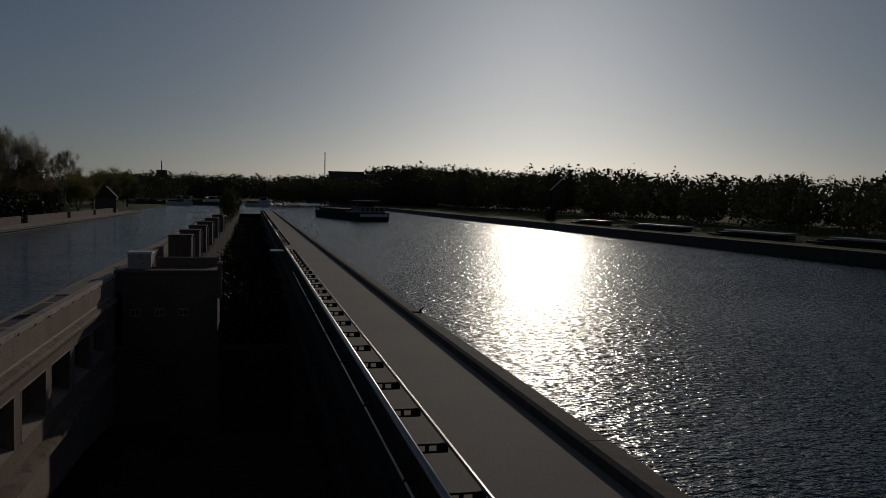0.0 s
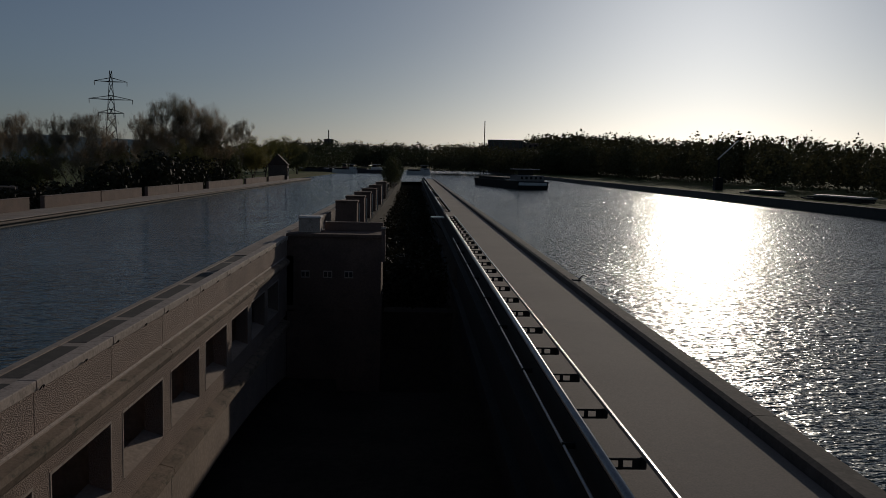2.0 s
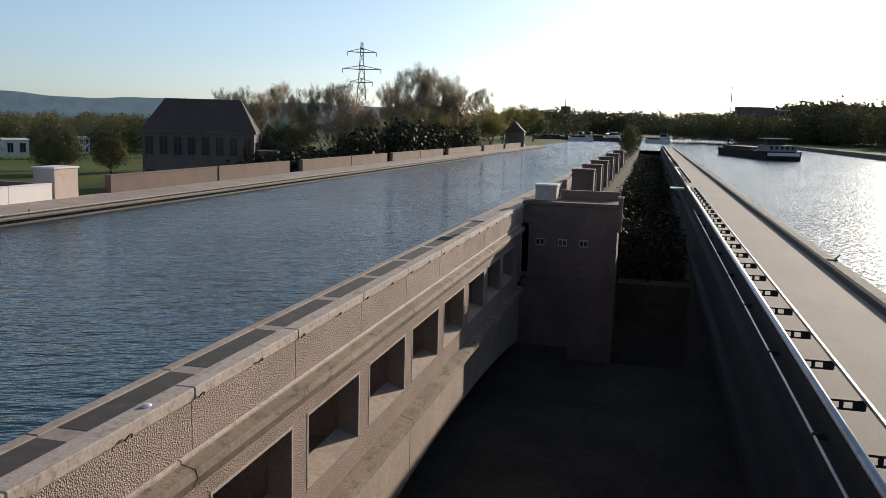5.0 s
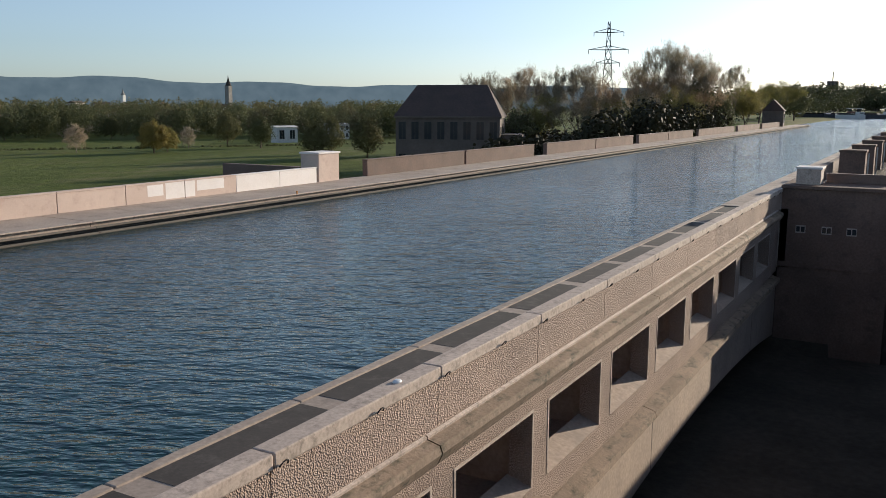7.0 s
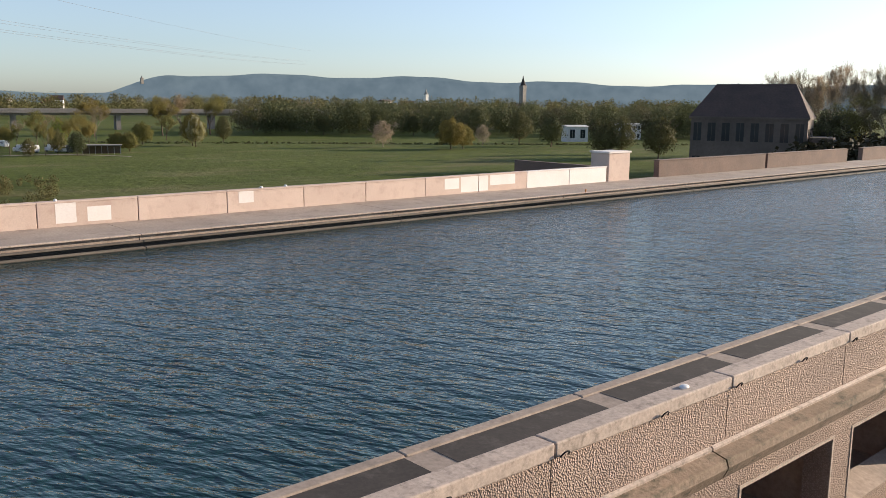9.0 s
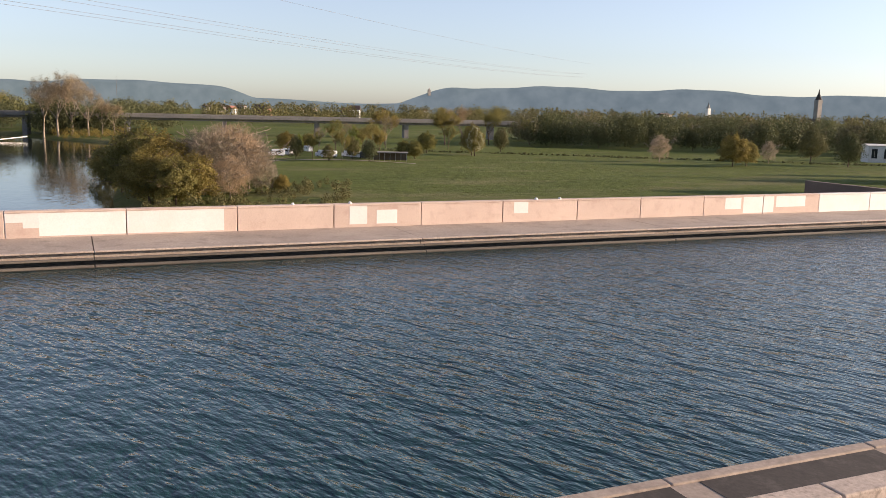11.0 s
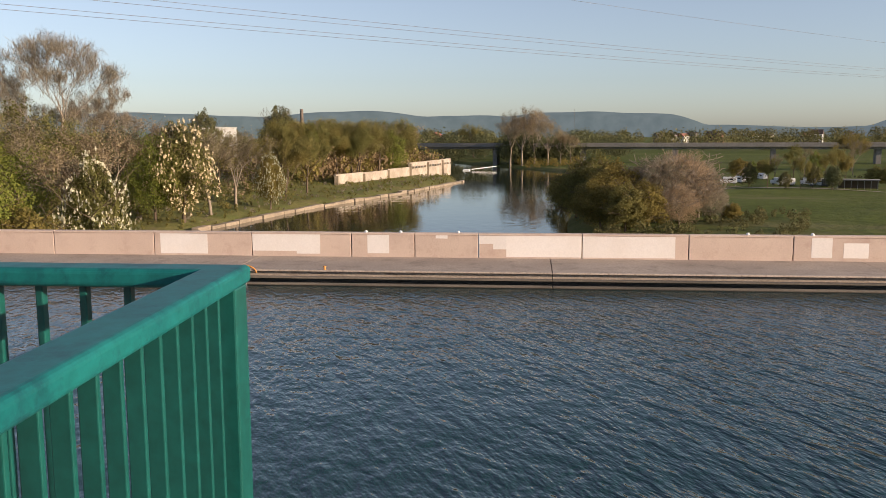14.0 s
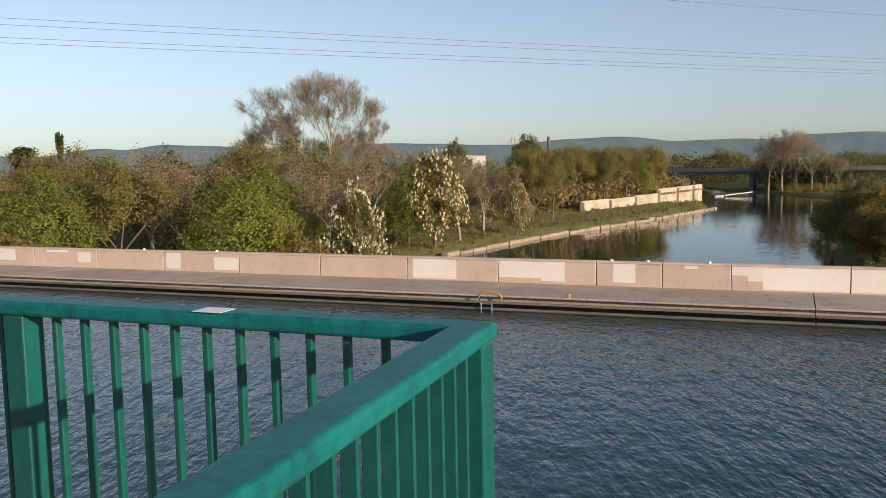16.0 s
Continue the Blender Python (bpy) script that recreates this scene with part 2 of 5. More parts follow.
L_OLIVE = foliage("olive_spring_leaves", (0.145, 0.13, 0.042), (0.195, 0.178, 0.058), (0.25, 0.22, 0.08), 0.45)
L_FRESH = foliage("fresh_green_leaves", (0.125, 0.15, 0.03), (0.19, 0.215, 0.044), (0.265, 0.28, 0.062), 0.45)
L_DARK = foliage("dark_green_leaves", (0.034, 0.054, 0.017), (0.066, 0.09, 0.026), (0.102, 0.126, 0.038))
L_BROWN = foliage("brown_budding_twigs", (0.175, 0.132, 0.08), (0.245, 0.192, 0.118), (0.32, 0.262, 0.165), 0.4)
L_TAN = foliage("tan_catkin_leaves", (0.23, 0.19, 0.135), (0.31, 0.26, 0.19), (0.39, 0.335, 0.25))
L_WHITE = foliage("white_blossom", (0.50, 0.47, 0.31), (0.60, 0.57, 0.41), (0.70, 0.67, 0.52), 0.3)
L_FAR = foliage("distant_foliage", (0.062, 0.066, 0.034), (0.085, 0.088, 0.042), (0.115, 0.11, 0.058), 0.18)
L_WOOD = foliage("dark_soft_foliage", (0.085, 0.094, 0.044), (0.105, 0.112, 0.052), (0.13, 0.13, 0.062), 0.3)
L_WOODBROWN = foliage("soft_budding_foliage", (0.12, 0.104, 0.06), (0.145, 0.125, 0.072), (0.17, 0.15, 0.085), 0.3)
# near-black leaf tone: the shade over the scrub is put into its colour
L_SHADE = foliage("shade_coloured_scrub", (0.024, 0.024, 0.014), (0.034, 0.034, 0.019), (0.046, 0.044, 0.025), 0.1)


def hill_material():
    """Plain far backdrop of wooded ridge; the blue haze of the air is put into its glow."""
    m, nt, p = nodes_of("haze_glow_ridge")
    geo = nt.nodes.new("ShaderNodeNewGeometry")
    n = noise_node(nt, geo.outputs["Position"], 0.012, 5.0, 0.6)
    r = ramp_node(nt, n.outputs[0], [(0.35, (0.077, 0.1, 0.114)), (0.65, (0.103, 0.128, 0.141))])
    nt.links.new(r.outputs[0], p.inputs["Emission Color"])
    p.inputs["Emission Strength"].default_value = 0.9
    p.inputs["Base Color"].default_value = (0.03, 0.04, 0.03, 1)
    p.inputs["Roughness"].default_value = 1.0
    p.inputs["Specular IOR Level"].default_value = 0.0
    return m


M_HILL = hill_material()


# ---------------------------------------------------------------- mesh helpers
def box(bm, x0, x1, y0, y1, z0, z1, bevel=0.0):
    vs = [bm.verts.new((x, y, z)) for z in (z0, z1) for y in (y0, y1) for x in (x0, x1)]
    fs = [bm.faces.new([vs[i] for i in q]) for q in ((0, 2, 3, 1), (4, 5, 7, 6), (0, 1, 5, 4), (2, 6, 7, 3), (0, 4, 6, 2), (1, 3, 7, 5))]
    if bevel:
        es = list({e for f in fs for e in f.edges})
        bmesh.ops.bevel(bm, geom=es, offset=bevel, segments=2, affect='EDGES', profile=0.5)
    return bm


def tube(bm, a, b, r0, r1=None, sides=8):
    a, b = Vector(a), Vector(b)
    r1 = r0 if r1 is None else r1
    q = (b - a).to_track_quat('Z', 'Y')
    rings = []
    for c, r in ((a, r0), (b, r1)):
        rings.append([bm.verts.new(c + q @ Vector((r * math.cos(k * math.tau / sides), r * math.sin(k * math.tau / sides), 0))) for k in range(sides)])
    for k in range(sides):
        bm.faces.new((rings[0][k], rings[0][(k + 1) % sides], rings[1][(k + 1) % sides], rings[1][k]))
    bm.faces.new(rings[0][::-1])
    bm.faces.new(rings[1])
    return bm


def bent(bm, pts, r, sides=6):
    """One continuous round bar along a line of points."""
    pts = [Vector(p) for p in pts]
    rings = []
    for i, p in enumerate(pts):
        q = (pts[min(i + 1, len(pts) - 1)] - pts[max(i - 1, 0)]).to_track_quat('Z', 'Y')
        rings.append([bm.verts.new(p + q @ Vector((r * math.cos(k * math.tau / sides), r * math.sin(k * math.tau / sides), 0))) for k in range(sides)])
    for a, b in zip(rings[:-1], rings[1:]):
        for k in range(sides):
            bm.faces.new((a[k], a[(k + 1) % sides], b[(k + 1) % sides], b[k]))
    bm.faces.new(rings[0][::-1])
    bm.faces.new(rings[-1])
    return bm


def prism(bm, profile, y0, y1, axis='y'):
    """Extrudes a closed (u, z) profile along y (u = x) or along x (u = y)."""
    def P(u, z, w):
        return (u, w, z) if axis == 'y' else (w, u, z)
    a = [bm.verts.new(P(u, z, y0)) for u, z in profile]
    b = [bm.verts.new(P(u, z, y1)) for u, z in profile]
    n = len(a)
    for k in range(n):
        bm.faces.new((a[k], a[(k + 1) % n], b[(k + 1) % n], b[k]))
    bm.faces.new(a[::-1])
    bm.faces.new(b)
    bmesh.ops.recalc_face_normals(bm, faces=bm.faces[:])
    return bm


def mesh_of(bm, name, material, smooth=False):
    me = bpy.data.meshes.new(name)
    bmesh.ops.recalc_face_normals(bm, faces=bm.faces[:])
    bm.to_mesh(me)
    bm.free()
    me.materials.append(material)
    if smooth:
        for p in me.polygons:
            p.use_smooth = True
    return me


def thing(name, bm, material, label="", category="", group="", kind="", smooth=False):
    return tagged(new(name, mesh_of(bm, name, material, smooth)), label, category, group, kind)


def part(name, bm, material, parent, label="", smooth=False):
    ob = new(name, mesh_of(bm, name, material, smooth))
    ob.parent = parent
    if label:
        tagged(ob, label)
    return ob


def holder(name, at, label="", category="", group="", kind=""):
    ob = new(name)
    ob.location = at
    ob.empty_display_size = 0.2
    return tagged(ob, label, category, group, kind)


def put(parent, name, bm, material, label="", smooth=False):
    """A part whose bmesh is in world coordinates, under a holder at its base."""
    ob = part(name, bm, material, parent, label, smooth)
    ob.matrix_parent_inverse = Matrix.Translation(parent.matrix_basis.translation).inverted()
    return ob


def fresh():
    return bmesh.new()


def array_mesh(name, verts, faces, material):
    me = bpy.data.meshes.new(name)
    nv, nf, k = len(verts), len(faces), faces.shape[1]
    me.vertices.add(nv)
    me.vertices.foreach_set("co", np.asarray(verts, dtype=np.float32).ravel())
    me.loops.add(nf * k)
    me.loops.foreach_set("vertex_index", np.asarray(faces, dtype=np.int32).ravel())
    me.polygons.add(nf)
    me.polygons.foreach_set("loop_start", np.arange(0, nf * k, k, dtype=np.int32))
    me.polygons.foreach_set("loop_total", np.full(nf, k, dtype=np.int32))
    me.update(calc_edges=True)
    me.materials.append(material)
    return me


def smoothstep(a, b, v):
    t = np.clip((v - a) / (b - a), 0, 1)
    return t * t * (3 - 2 * t)


# ---------------------------------------------------------------- terrain and water
def banks(x):
    """South and north edge of the river at x."""
    s = np.interp(x, [-900, -470, -390, -303, -230, -190, -147, 0, 600], [-330, -85, -40, -25, -40, -51, -58, -62, -70])
    n = np.interp(x, [-900, -470, -385, -300, -205, -147, 0, 600], [-230, -28, 13, 12, 8, 4.5, 3, -5])
    return s, n


def ground_height(x, y):
    x, y = np.asarray(x, float), np.asarray(y, float)
    s, n = banks(x)
    d = np.maximum(s - y, y - n)
    z = -11.4 + 2.6 * smoothstep(-3, 5, d) + 0.8 * smoothstep(5, 30, d)
    z = z + 1.9 * smoothstep(4, 40, s - y)
    e = smoothstep(-60, -43, x) * smoothstep(54, 60, y)
    north = smoothstep(250, 340, y) * smoothstep(-160, -70, x)
    z = z * (1 - np.maximum(e, north)) + np.where(x < -42, 0.2, -0.9) * np.maximum(e, north)
    # trench added so that the strip between the canals falls into shade
    trench = smoothstep(-4.3, -3.9, x) * (1 - smoothstep(3.2, 3.6, x)) * smoothstep(54, 58, y) * (1 - smoothstep(300, 320, y))
    z = z - 5.5 * trench
    r = smoothstep(66.0, 68.5, x)
    z = z * (1 - r) + 1.3 * r
    basin = smoothstep(310, 316, y) * smoothstep(-46, -42, x) * (1 - smoothstep(65, 68.5, x)) * (1 - smoothstep(930, 960, y))
    return z * (1 - basin) - 1.2 * basin + 0.8 * smoothstep(930, 960, y) * (np.abs(x) < 300)


def ground_at(x, y):
    return float(ground_height(x, y))


def polar(az, dist):
    return -dist * math.sin(radians(az)), dist * math.cos(radians(az))


def build_ground():
    gx = np.concatenate([-np.geomspace(4600, 720, 14), np.linspace(-690, -62, 150), np.linspace(-60, -5, 24), [-4.3, -3.9, -1, 1, 3.2, 3.6], np.linspace(6, 84, 30), np.geomspace(95, 4600, 12)])
    gy = np.concatenate([-np.geomspace(4600, 190, 12), np.linspace(-170, 350, 150), np.geomspace(360, 4600, 34)])
    X, Y = np.meshgrid(gx, gy)
    Z = ground_height(X, Y) + 0.12 * np.sin(X * 0.13) * np.sin(Y * 0.11 + X * 0.05)
    V = np.stack([X.ravel(), Y.ravel(), Z.ravel()], 1)
    nx, ny = len(gx), len(gy)
    i = (np.arange(ny - 1)[:, None] * nx + np.arange(nx - 1)[None, :]).ravel()
    F = np.stack([i, i + 1, i + nx + 1, i + nx], 1)
    me = array_mesh("ground", V, F, M_GROUND)
    me.materials.append(M_BANK)
    me.materials.append(M_SOIL)
    c = V[F].mean(1)
    s, n = banks(c[:, 0])
    d = np.maximum(s - c[:, 1], c[:, 1] - n)
    near = (d < 9) | (c[:, 1] < s) | (c[:, 0] > -62)
    # soil instead of grass: shade between and under the aqueducts put into colour
    dark = (c[:, 0] > -9) & (c[:, 0] < 66) & (c[:, 1] > -40) & (c[:, 1] < 330)
    me.polygons.foreach_set("material_index", np.where(dark, 2, near.astype(np.int32)).astype(np.int32))
    me.polygons.foreach_set("use_smooth", np.ones(len(F), dtype=bool))
    tagged(new("ground", me), "green meadow and rough grassy river banks", "ground", kind="structure")


def plane_thing(name, x0, x1, y0, y1, z, material, label, category):
    bm = fresh()
    vs = [bm.verts.new(v) for v in ((x0, y0, z), (x1, y0, z), (x1, y1, z), (x0, y1, z))]
    bm.faces.new(vs)
    thing(name, bm, material, label, category, kind="structure")


build_ground()
plane_thing("water_river", -900, 400, -360, 60, -10.0, M_RIVER, "calm blue-brown river far below the aqueduct", "river")
plane_thing("water_canal_old", -35.9, -10.8, -300, 313, 0.0, M_CANAL, "dark rippled canal water in the old trough", "canal water")
plane_thing("water_canal_new", 8.4, 66.7, -160, 313, 0.0, M_CANAL_WINDY, "rippled canal water glittering against the sun", "canal water")
plane_thing("water_basin", -44.5, 66.7, 313, 960, 0.0, M_CANAL_WINDY, "distant rippled water where both canals join", "canal water")


# ---------------------------------------------------------------- old aqueduct
PITCH, FIRST = 4.62, 8.75           # parapet joints along y
END_Y = 54.0
NX = -7.45                          # outer face line of the near parapet


def arch_z(y):
    return -5.85 - 0.0035 * (y - 34.5) ** 2


old = holder("wall_aqueduct_old", (-24, 20, -3), "old aqueduct trough of pale exposed-aggregate concrete", "aqueduct", kind="structure")


def near_parapet():
    joints = [FIRST + PITCH * k for k in range(-6, 10)] + [END_Y]
    for a, b in zip(joints[:-1], joints[1:]):
        g = 0.012
        put(old, "cap_stone", box(fresh(), NX - 0.30, NX + 0.11, a + g, b - g, 1.50, 1.735, 0.025), M_CAP)
        put(old, "parapet_panel", box(fresh(), NX - 0.30, NX + 0.04, a + g, b - g, 0.50, 1.498), M_ROUGH)
        mid = (a + b) / 2
        for y in (a + 0.16, mid + 0.25):
            turns = [math.pi * k / 8 for k in range(9)]
            bm = bent(fresh(), [(NX + 0.14 + 0.05 * math.sin(t), y + 0.085 * math.cos(t), 1.52 + 0.085 * math.sin(t)) for t in turns], 0.013, 5)
            put(old, "lifting_loop", bm, M_DARKSTEEL, "rusty iron loop")
    # cornice ledge, weathered, sloping to the outside
    cup = holder("paper_cup_lid", (NX - 0.1, 12.2, 1.735), "crushed white cup lid lying on the parapet cap", "litter")
    bm = fresh()
    bmesh.ops.create_uvsphere(bm, u_segments=12, v_segments=8, radius=0.075, matrix=Matrix.Translation((NX - 0.1, 12.2, 1.745)) @ Matrix.Diagonal((1, 1.4, 0.5, 1)))
    put(cup, "lid", bm, M_VEHICLE, smooth=True)
    cuts = [-25, -1.2, 12.9, 27.0, 41.1, END_Y - 1.2]
    for a, b in zip(cuts[:-1], cuts[1:]):
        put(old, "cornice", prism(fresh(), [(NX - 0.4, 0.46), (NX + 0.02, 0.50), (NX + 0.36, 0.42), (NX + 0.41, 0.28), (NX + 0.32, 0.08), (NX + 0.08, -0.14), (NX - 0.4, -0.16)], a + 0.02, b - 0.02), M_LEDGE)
        put(old, "fillet", prism(fresh(), [(NX - 0.36, 0.46), (NX + 0.09, 0.46), (NX + 0.095, 0.53), (NX + 0.05, 0.56), (NX - 0.36, 0.56)], a + 0.02, b - 0.02), M_CAP)
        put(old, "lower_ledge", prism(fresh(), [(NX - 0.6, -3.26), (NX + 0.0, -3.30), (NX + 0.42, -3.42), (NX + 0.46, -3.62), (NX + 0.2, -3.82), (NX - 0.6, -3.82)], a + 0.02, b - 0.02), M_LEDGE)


def gallery():
    """Openings under the cornice with an open passage behind them."""
    w0, step, width = 14.15, 4.72, 3.72
    top, bottom = -0.62, -2.4
    y_lo, y_hi = -25.0, END_Y
    put(old, "lintel_band", box(fresh(), NX - 0.6, NX - 0.01, y_lo, y_hi, top, 0.0), M_ROUGH)
    put(old, "sill_band", box(fresh(), NX - 0.6, NX - 0.01, y_lo, y_hi, -3.27, bottom - 0.12), M_ROUGH)
    edge = y_lo
    k = -8
    while w0 + step * k < y_hi - 5:
        a = w0 + step * k
        if a > edge:
            put(old, "pier", box(fresh(), NX - 0.6, NX - 0.01, edge, a, bottom - 0.12, top, 0.015), M_ROUGH)
            b = min(a + width, y_hi - 0.6)
            put(old, "sill", prism(fresh(), [(NX - 0.62, bottom - 0.12), (NX + 0.0, bottom - 0.12), (NX + 0.02, bottom - 0.08), (NX - 0.62, bottom + 0.14)], a, b), M_SMOOTH)
            for y in (a - 0.07, b):
                put(old, "jamb_edge", box(fresh(), NX - 0.012, NX + 0.004, y, y + 0.07, bottom - 0.1, top), M_CAP)
            put(old, "lintel_edge", box(fresh(), NX - 0.012, NX + 0.004, a - 0.07, b + 0.07, top, top + 0.07), M_CAP)
            edge = b
        k += 1
    put(old, "pier", box(fresh(), NX - 0.6, NX - 0.01, edge, y_hi, bottom - 0.12, top), M_ROUGH)
    put(old, "gallery_floor", box(fresh(), -10.5, NX - 0.6, y_lo, y_hi, -2.98, -2.7), M_DECK)
    put(old, "gallery_wall", box(fresh(), -10.69, -10.0, y_lo, y_hi, -2.7, 0.09), M_SMOOTH)
    y = w0 - step * 8 - 0.5
    while y < y_hi:
        put(old, "gallery_rib", box(fresh(), -10.0, NX - 0.6, y - 0.18, y + 0.18, -2.7, 0.1), M_SMOOTH)
        y += step


def spandrel():
    bm = fresh()
    ys = np.linspace(-25, END_Y, 60)
    for face_x, flip in ((NX + 0.03, False), (-41.0, True)):
        up = [bm.verts.new((face_x, y, -3.82)) for y in ys]
        lo = [bm.verts.new((face_x, y, arch_z(y))) for y in ys]
        for i in range(len(ys) - 1):
            bm.faces.new((up[i], lo[i], lo[i + 1], up[i + 1]))
        if not flip:
            near_lo = lo
        else:
            for i in range(len(ys) - 1):
                bm.faces.new((near_lo[i], near_lo[i + 1], lo[i + 1], lo[i]))
    put(old, "arch_vault", bm, M_SMOOTH)
    for y in (9.5, 28.1, 46.5):
        put(old, "expansion_joint", box(fresh(), NX + 0.028, NX + 0.036, y, y + 0.03, arch_z(y) + 0.02, -3.83), M_DARKDECK)
    put(old, "river_pier", box(fresh(), -41, NX - 0.3, -24, -16, -12, -14 + 4), M_SMOOTH)
    put(old, "trough_bed", box(fresh(), -40.9, -10.8, -300, 318, -3.4, -2.99), M_WETWALL)


def near_towpath():
    put(old, "towpath_slab", box(fresh(), -10.8, NX - 0.30, -60, END_Y, 0.1, 0.44), M_DECK)
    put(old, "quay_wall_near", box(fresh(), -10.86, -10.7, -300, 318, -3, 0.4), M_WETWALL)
    joints = [FIRST + PITCH * k for k in range(-8, 10)]
    for a in joints:
        # near-black panel: shade of the recess behind the parapet put into colour
        put(old, "recess_shade_panel", box(fresh(), -10.62, -7.85, a + 0.55, a + PITCH - 0.05, 0.40, 0.448), M_DARKDECK)
        put(old, "curb_stone", box(fresh(), -10.92, -10.64, a + 0.01, a + PITCH - 0.01, 0.2, 0.475, 0.03), M_DECK)
    put(old, "towpath_far_end", box(fresh(), -10.92, -7.0, END_Y, 312, -3, 0.5), M_DECK)
    bm = fresh()
    box(bm, -7.75, -7.35, 57.5, 300, 0.3, 1.75)
    put(old, "parapet_beyond", bm, M_BROWN)


near_parapet()
gallery()
spandrel()
near_towpath()

FX = -40.75                         # inner face of the far parapet
FAR_JOINTS = [-84, -78.4, -72.8, -67.2, -61.6, -56, -50.6, -45.2, -40.0, -34.9, -29.55, -24.23, -18.98, -13.97, -9.0, -5.9, -2.83, 2.08, 7.0, 11.71, 16.36, 21.07, 25.74,
              30.0, 34.57, 39.18, 43.8, 48.3, 52.6]
# painted-out patches: bay index from its first joint, start and end within the bay, low and high edge (fractions)
PATCHES = {-50.6: [(0.2, 0.7, 0.3, 1.0)], -45.2: [(0.2, 0.55, 0.85, 1.0), (0.7, 0.9, 0.3, 0.9)], -34.9: [(0.03, 0.23, 0.1, 1.0), (0.68, 0.99, 0.12, 0.8)],
           -18.98: [(0.06, 0.55, 0.06, 1.0)], -13.97: [(0.0, 0.45, 0.22, 1.0), (0.45, 0.69, 0.1, 1.0)], -9.0: [(0.25, 0.6, 0.15, 1.0)], -5.9: [(0.33, 0.52, 0.85, 1.0)],
           -2.83: [(0.0, 0.14, 0.62, 1.0), (0.14, 0.27, 0.38, 1.0), (0.27, 1.0, 0.04, 1.0)], 2.08: [(0.0, 0.88, 0.04, 1.0)],
           11.71: [(0.17, 0.37, 0.12, 1.0), (0.48, 0.72, 0.12, 0.78)], 21.07: [(0.14, 0.33, 0.42, 1.0)],
           34.57: [(0.35, 0.62, 0.3, 0.95), (0.66, 1.0, 0.05, 1.0)], 39.18: [(0.0, 0.18, 0.05, 1.0), (0.22, 0.75, 0.35, 1.0)]}
FULL_WHITE = (43.8, 48.3)


def far_side():
    fp = holder("wall_far_parapet", (FX, 0, 0.6), "low pinkish concrete parapet with white painted-out patches along the towpath", "parapet", kind="structure")
    for a, b in zip(FAR_JOINTS[:-1], FAR_JOINTS[1:]):
        white = a in FULL_WHITE
        panel = put(fp, "wall_panel", box(fresh(), FX - 0.42, FX, a + 0.02, b - 0.02, 0.3, 1.68, 0.02), M_WHITE if white else M_PINK)
        put(fp, "coping", box(fresh(), FX - 0.46, FX + 0.03, a + 0.015, b - 0.015, 1.683, 1.77, 0.015), M_WHITE if white else M_PINK)
        for u0, u1, v0, v1 in PATCHES.get(a, []):
            w = b - a
            put(fp, "paint_patch", box(fresh(), FX, FX + 0.004, a + 0.03 + u0 * (w - 0.06), a + 0.03 + u1 * (w - 0.06), 0.62 + v0 * 1.06, 0.62 + v1 * 1.06 - 0.005), M_WHITE, "white overpainted patch")
    for y in (-36.5, -31.2, -8.3, -6.6, -3.8, 9.7, 23.2, 24.7, 12.6):
        bm = fresh()
        bmesh.ops.create_uvsphere(bm, u_segments=10, v_segments=6, radius=0.09, matrix=Matrix.Translation((FX - 0.2, y, 1.79)))
        put(fp, "stud", bm, M_VEHICLE, "white round stud", True)
    # end block
    eb = holder("end_pillar", (FX - 0.8, 54, 0.6), "tall pale concrete end pillar closing the parapet", "pillar")
    put(eb, "shaft", box(fresh(), FX - 1.7, FX + 0.05, 52.8, 55.4, 0.3, 2.72, 0.03), M_PINK)
    put(eb, "cap", box(fresh(), FX - 1.78, FX + 0.13, 52.7, 55.5, 2.722, 2.86, 0.03), M_WHITE)
    sw = holder("wall_wing", (FX - 4, 52.5, 0.5), "low dark wing wall behind the parapet", "wall", kind="structure")
    put(sw, "body", box(fresh(), FX - 12, FX - 1.75, 55.0, 55.5, -3, 1.5), M_BROWN)
    # brown walls beyond, with gaps
    bw = holder("wall_brown", (FX, 120, 0.6), "low brown stone towpath wall with gaps", "wall", kind="structure")
    for a, b in ((59.4, 76.5), (76.9, 93.9), (97.7, 115), (115.3, 132.2), (135.2, 152.6), (152.9, 170.4), (175, 210), (214, 243), (247, 278)):
        put(bw, "wall_panel", box(fresh(), FX - 0.5, FX, a, b, 0.3, 1.9, 0.02), M_BROWN)
        put(bw, "coping", box(fresh(), FX - 0.54, FX + 0.04, a - 0.02, b + 0.02, 1.903, 2.0, 0.02), M_BROWN)
    # towpath deck, steps and timber fenders at the water
    fd = holder("pavement_far_towpath", (-38, 0, 0.6), "worn pinkish concrete towpath above the water", "towpath", kind="structure")
    y = -84.0
    n = 0
    while y < 312:
        b = min(y + 14.1, 313)
        put(fd, "slab", box(fresh(), FX - 0.4, -36.62, y + 0.02, b - 0.02, 0.2, 0.6 - 0.004 * (n % 2)), M_DECK)
        put(fd, "edge_beam", box(fresh(), -36.62, -36.40, y + 0.015, b - 0.015, 0.54, 0.612, 0.02), M_CAP)
        put(fd, "fender_beam", box(fresh(), -36.42, -36.14, y + 0.015, b - 0.015, 0.27, 0.35, 0.02), M_FENDER)
        put(fd, "fender_beam", box(fresh(), -36.2, -35.92, y + 0.02, b - 0.02, 0.02, 0.10, 0.02), M_FENDER)
        y += 14.1
        n += 1
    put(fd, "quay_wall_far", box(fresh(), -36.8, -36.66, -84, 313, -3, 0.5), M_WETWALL)
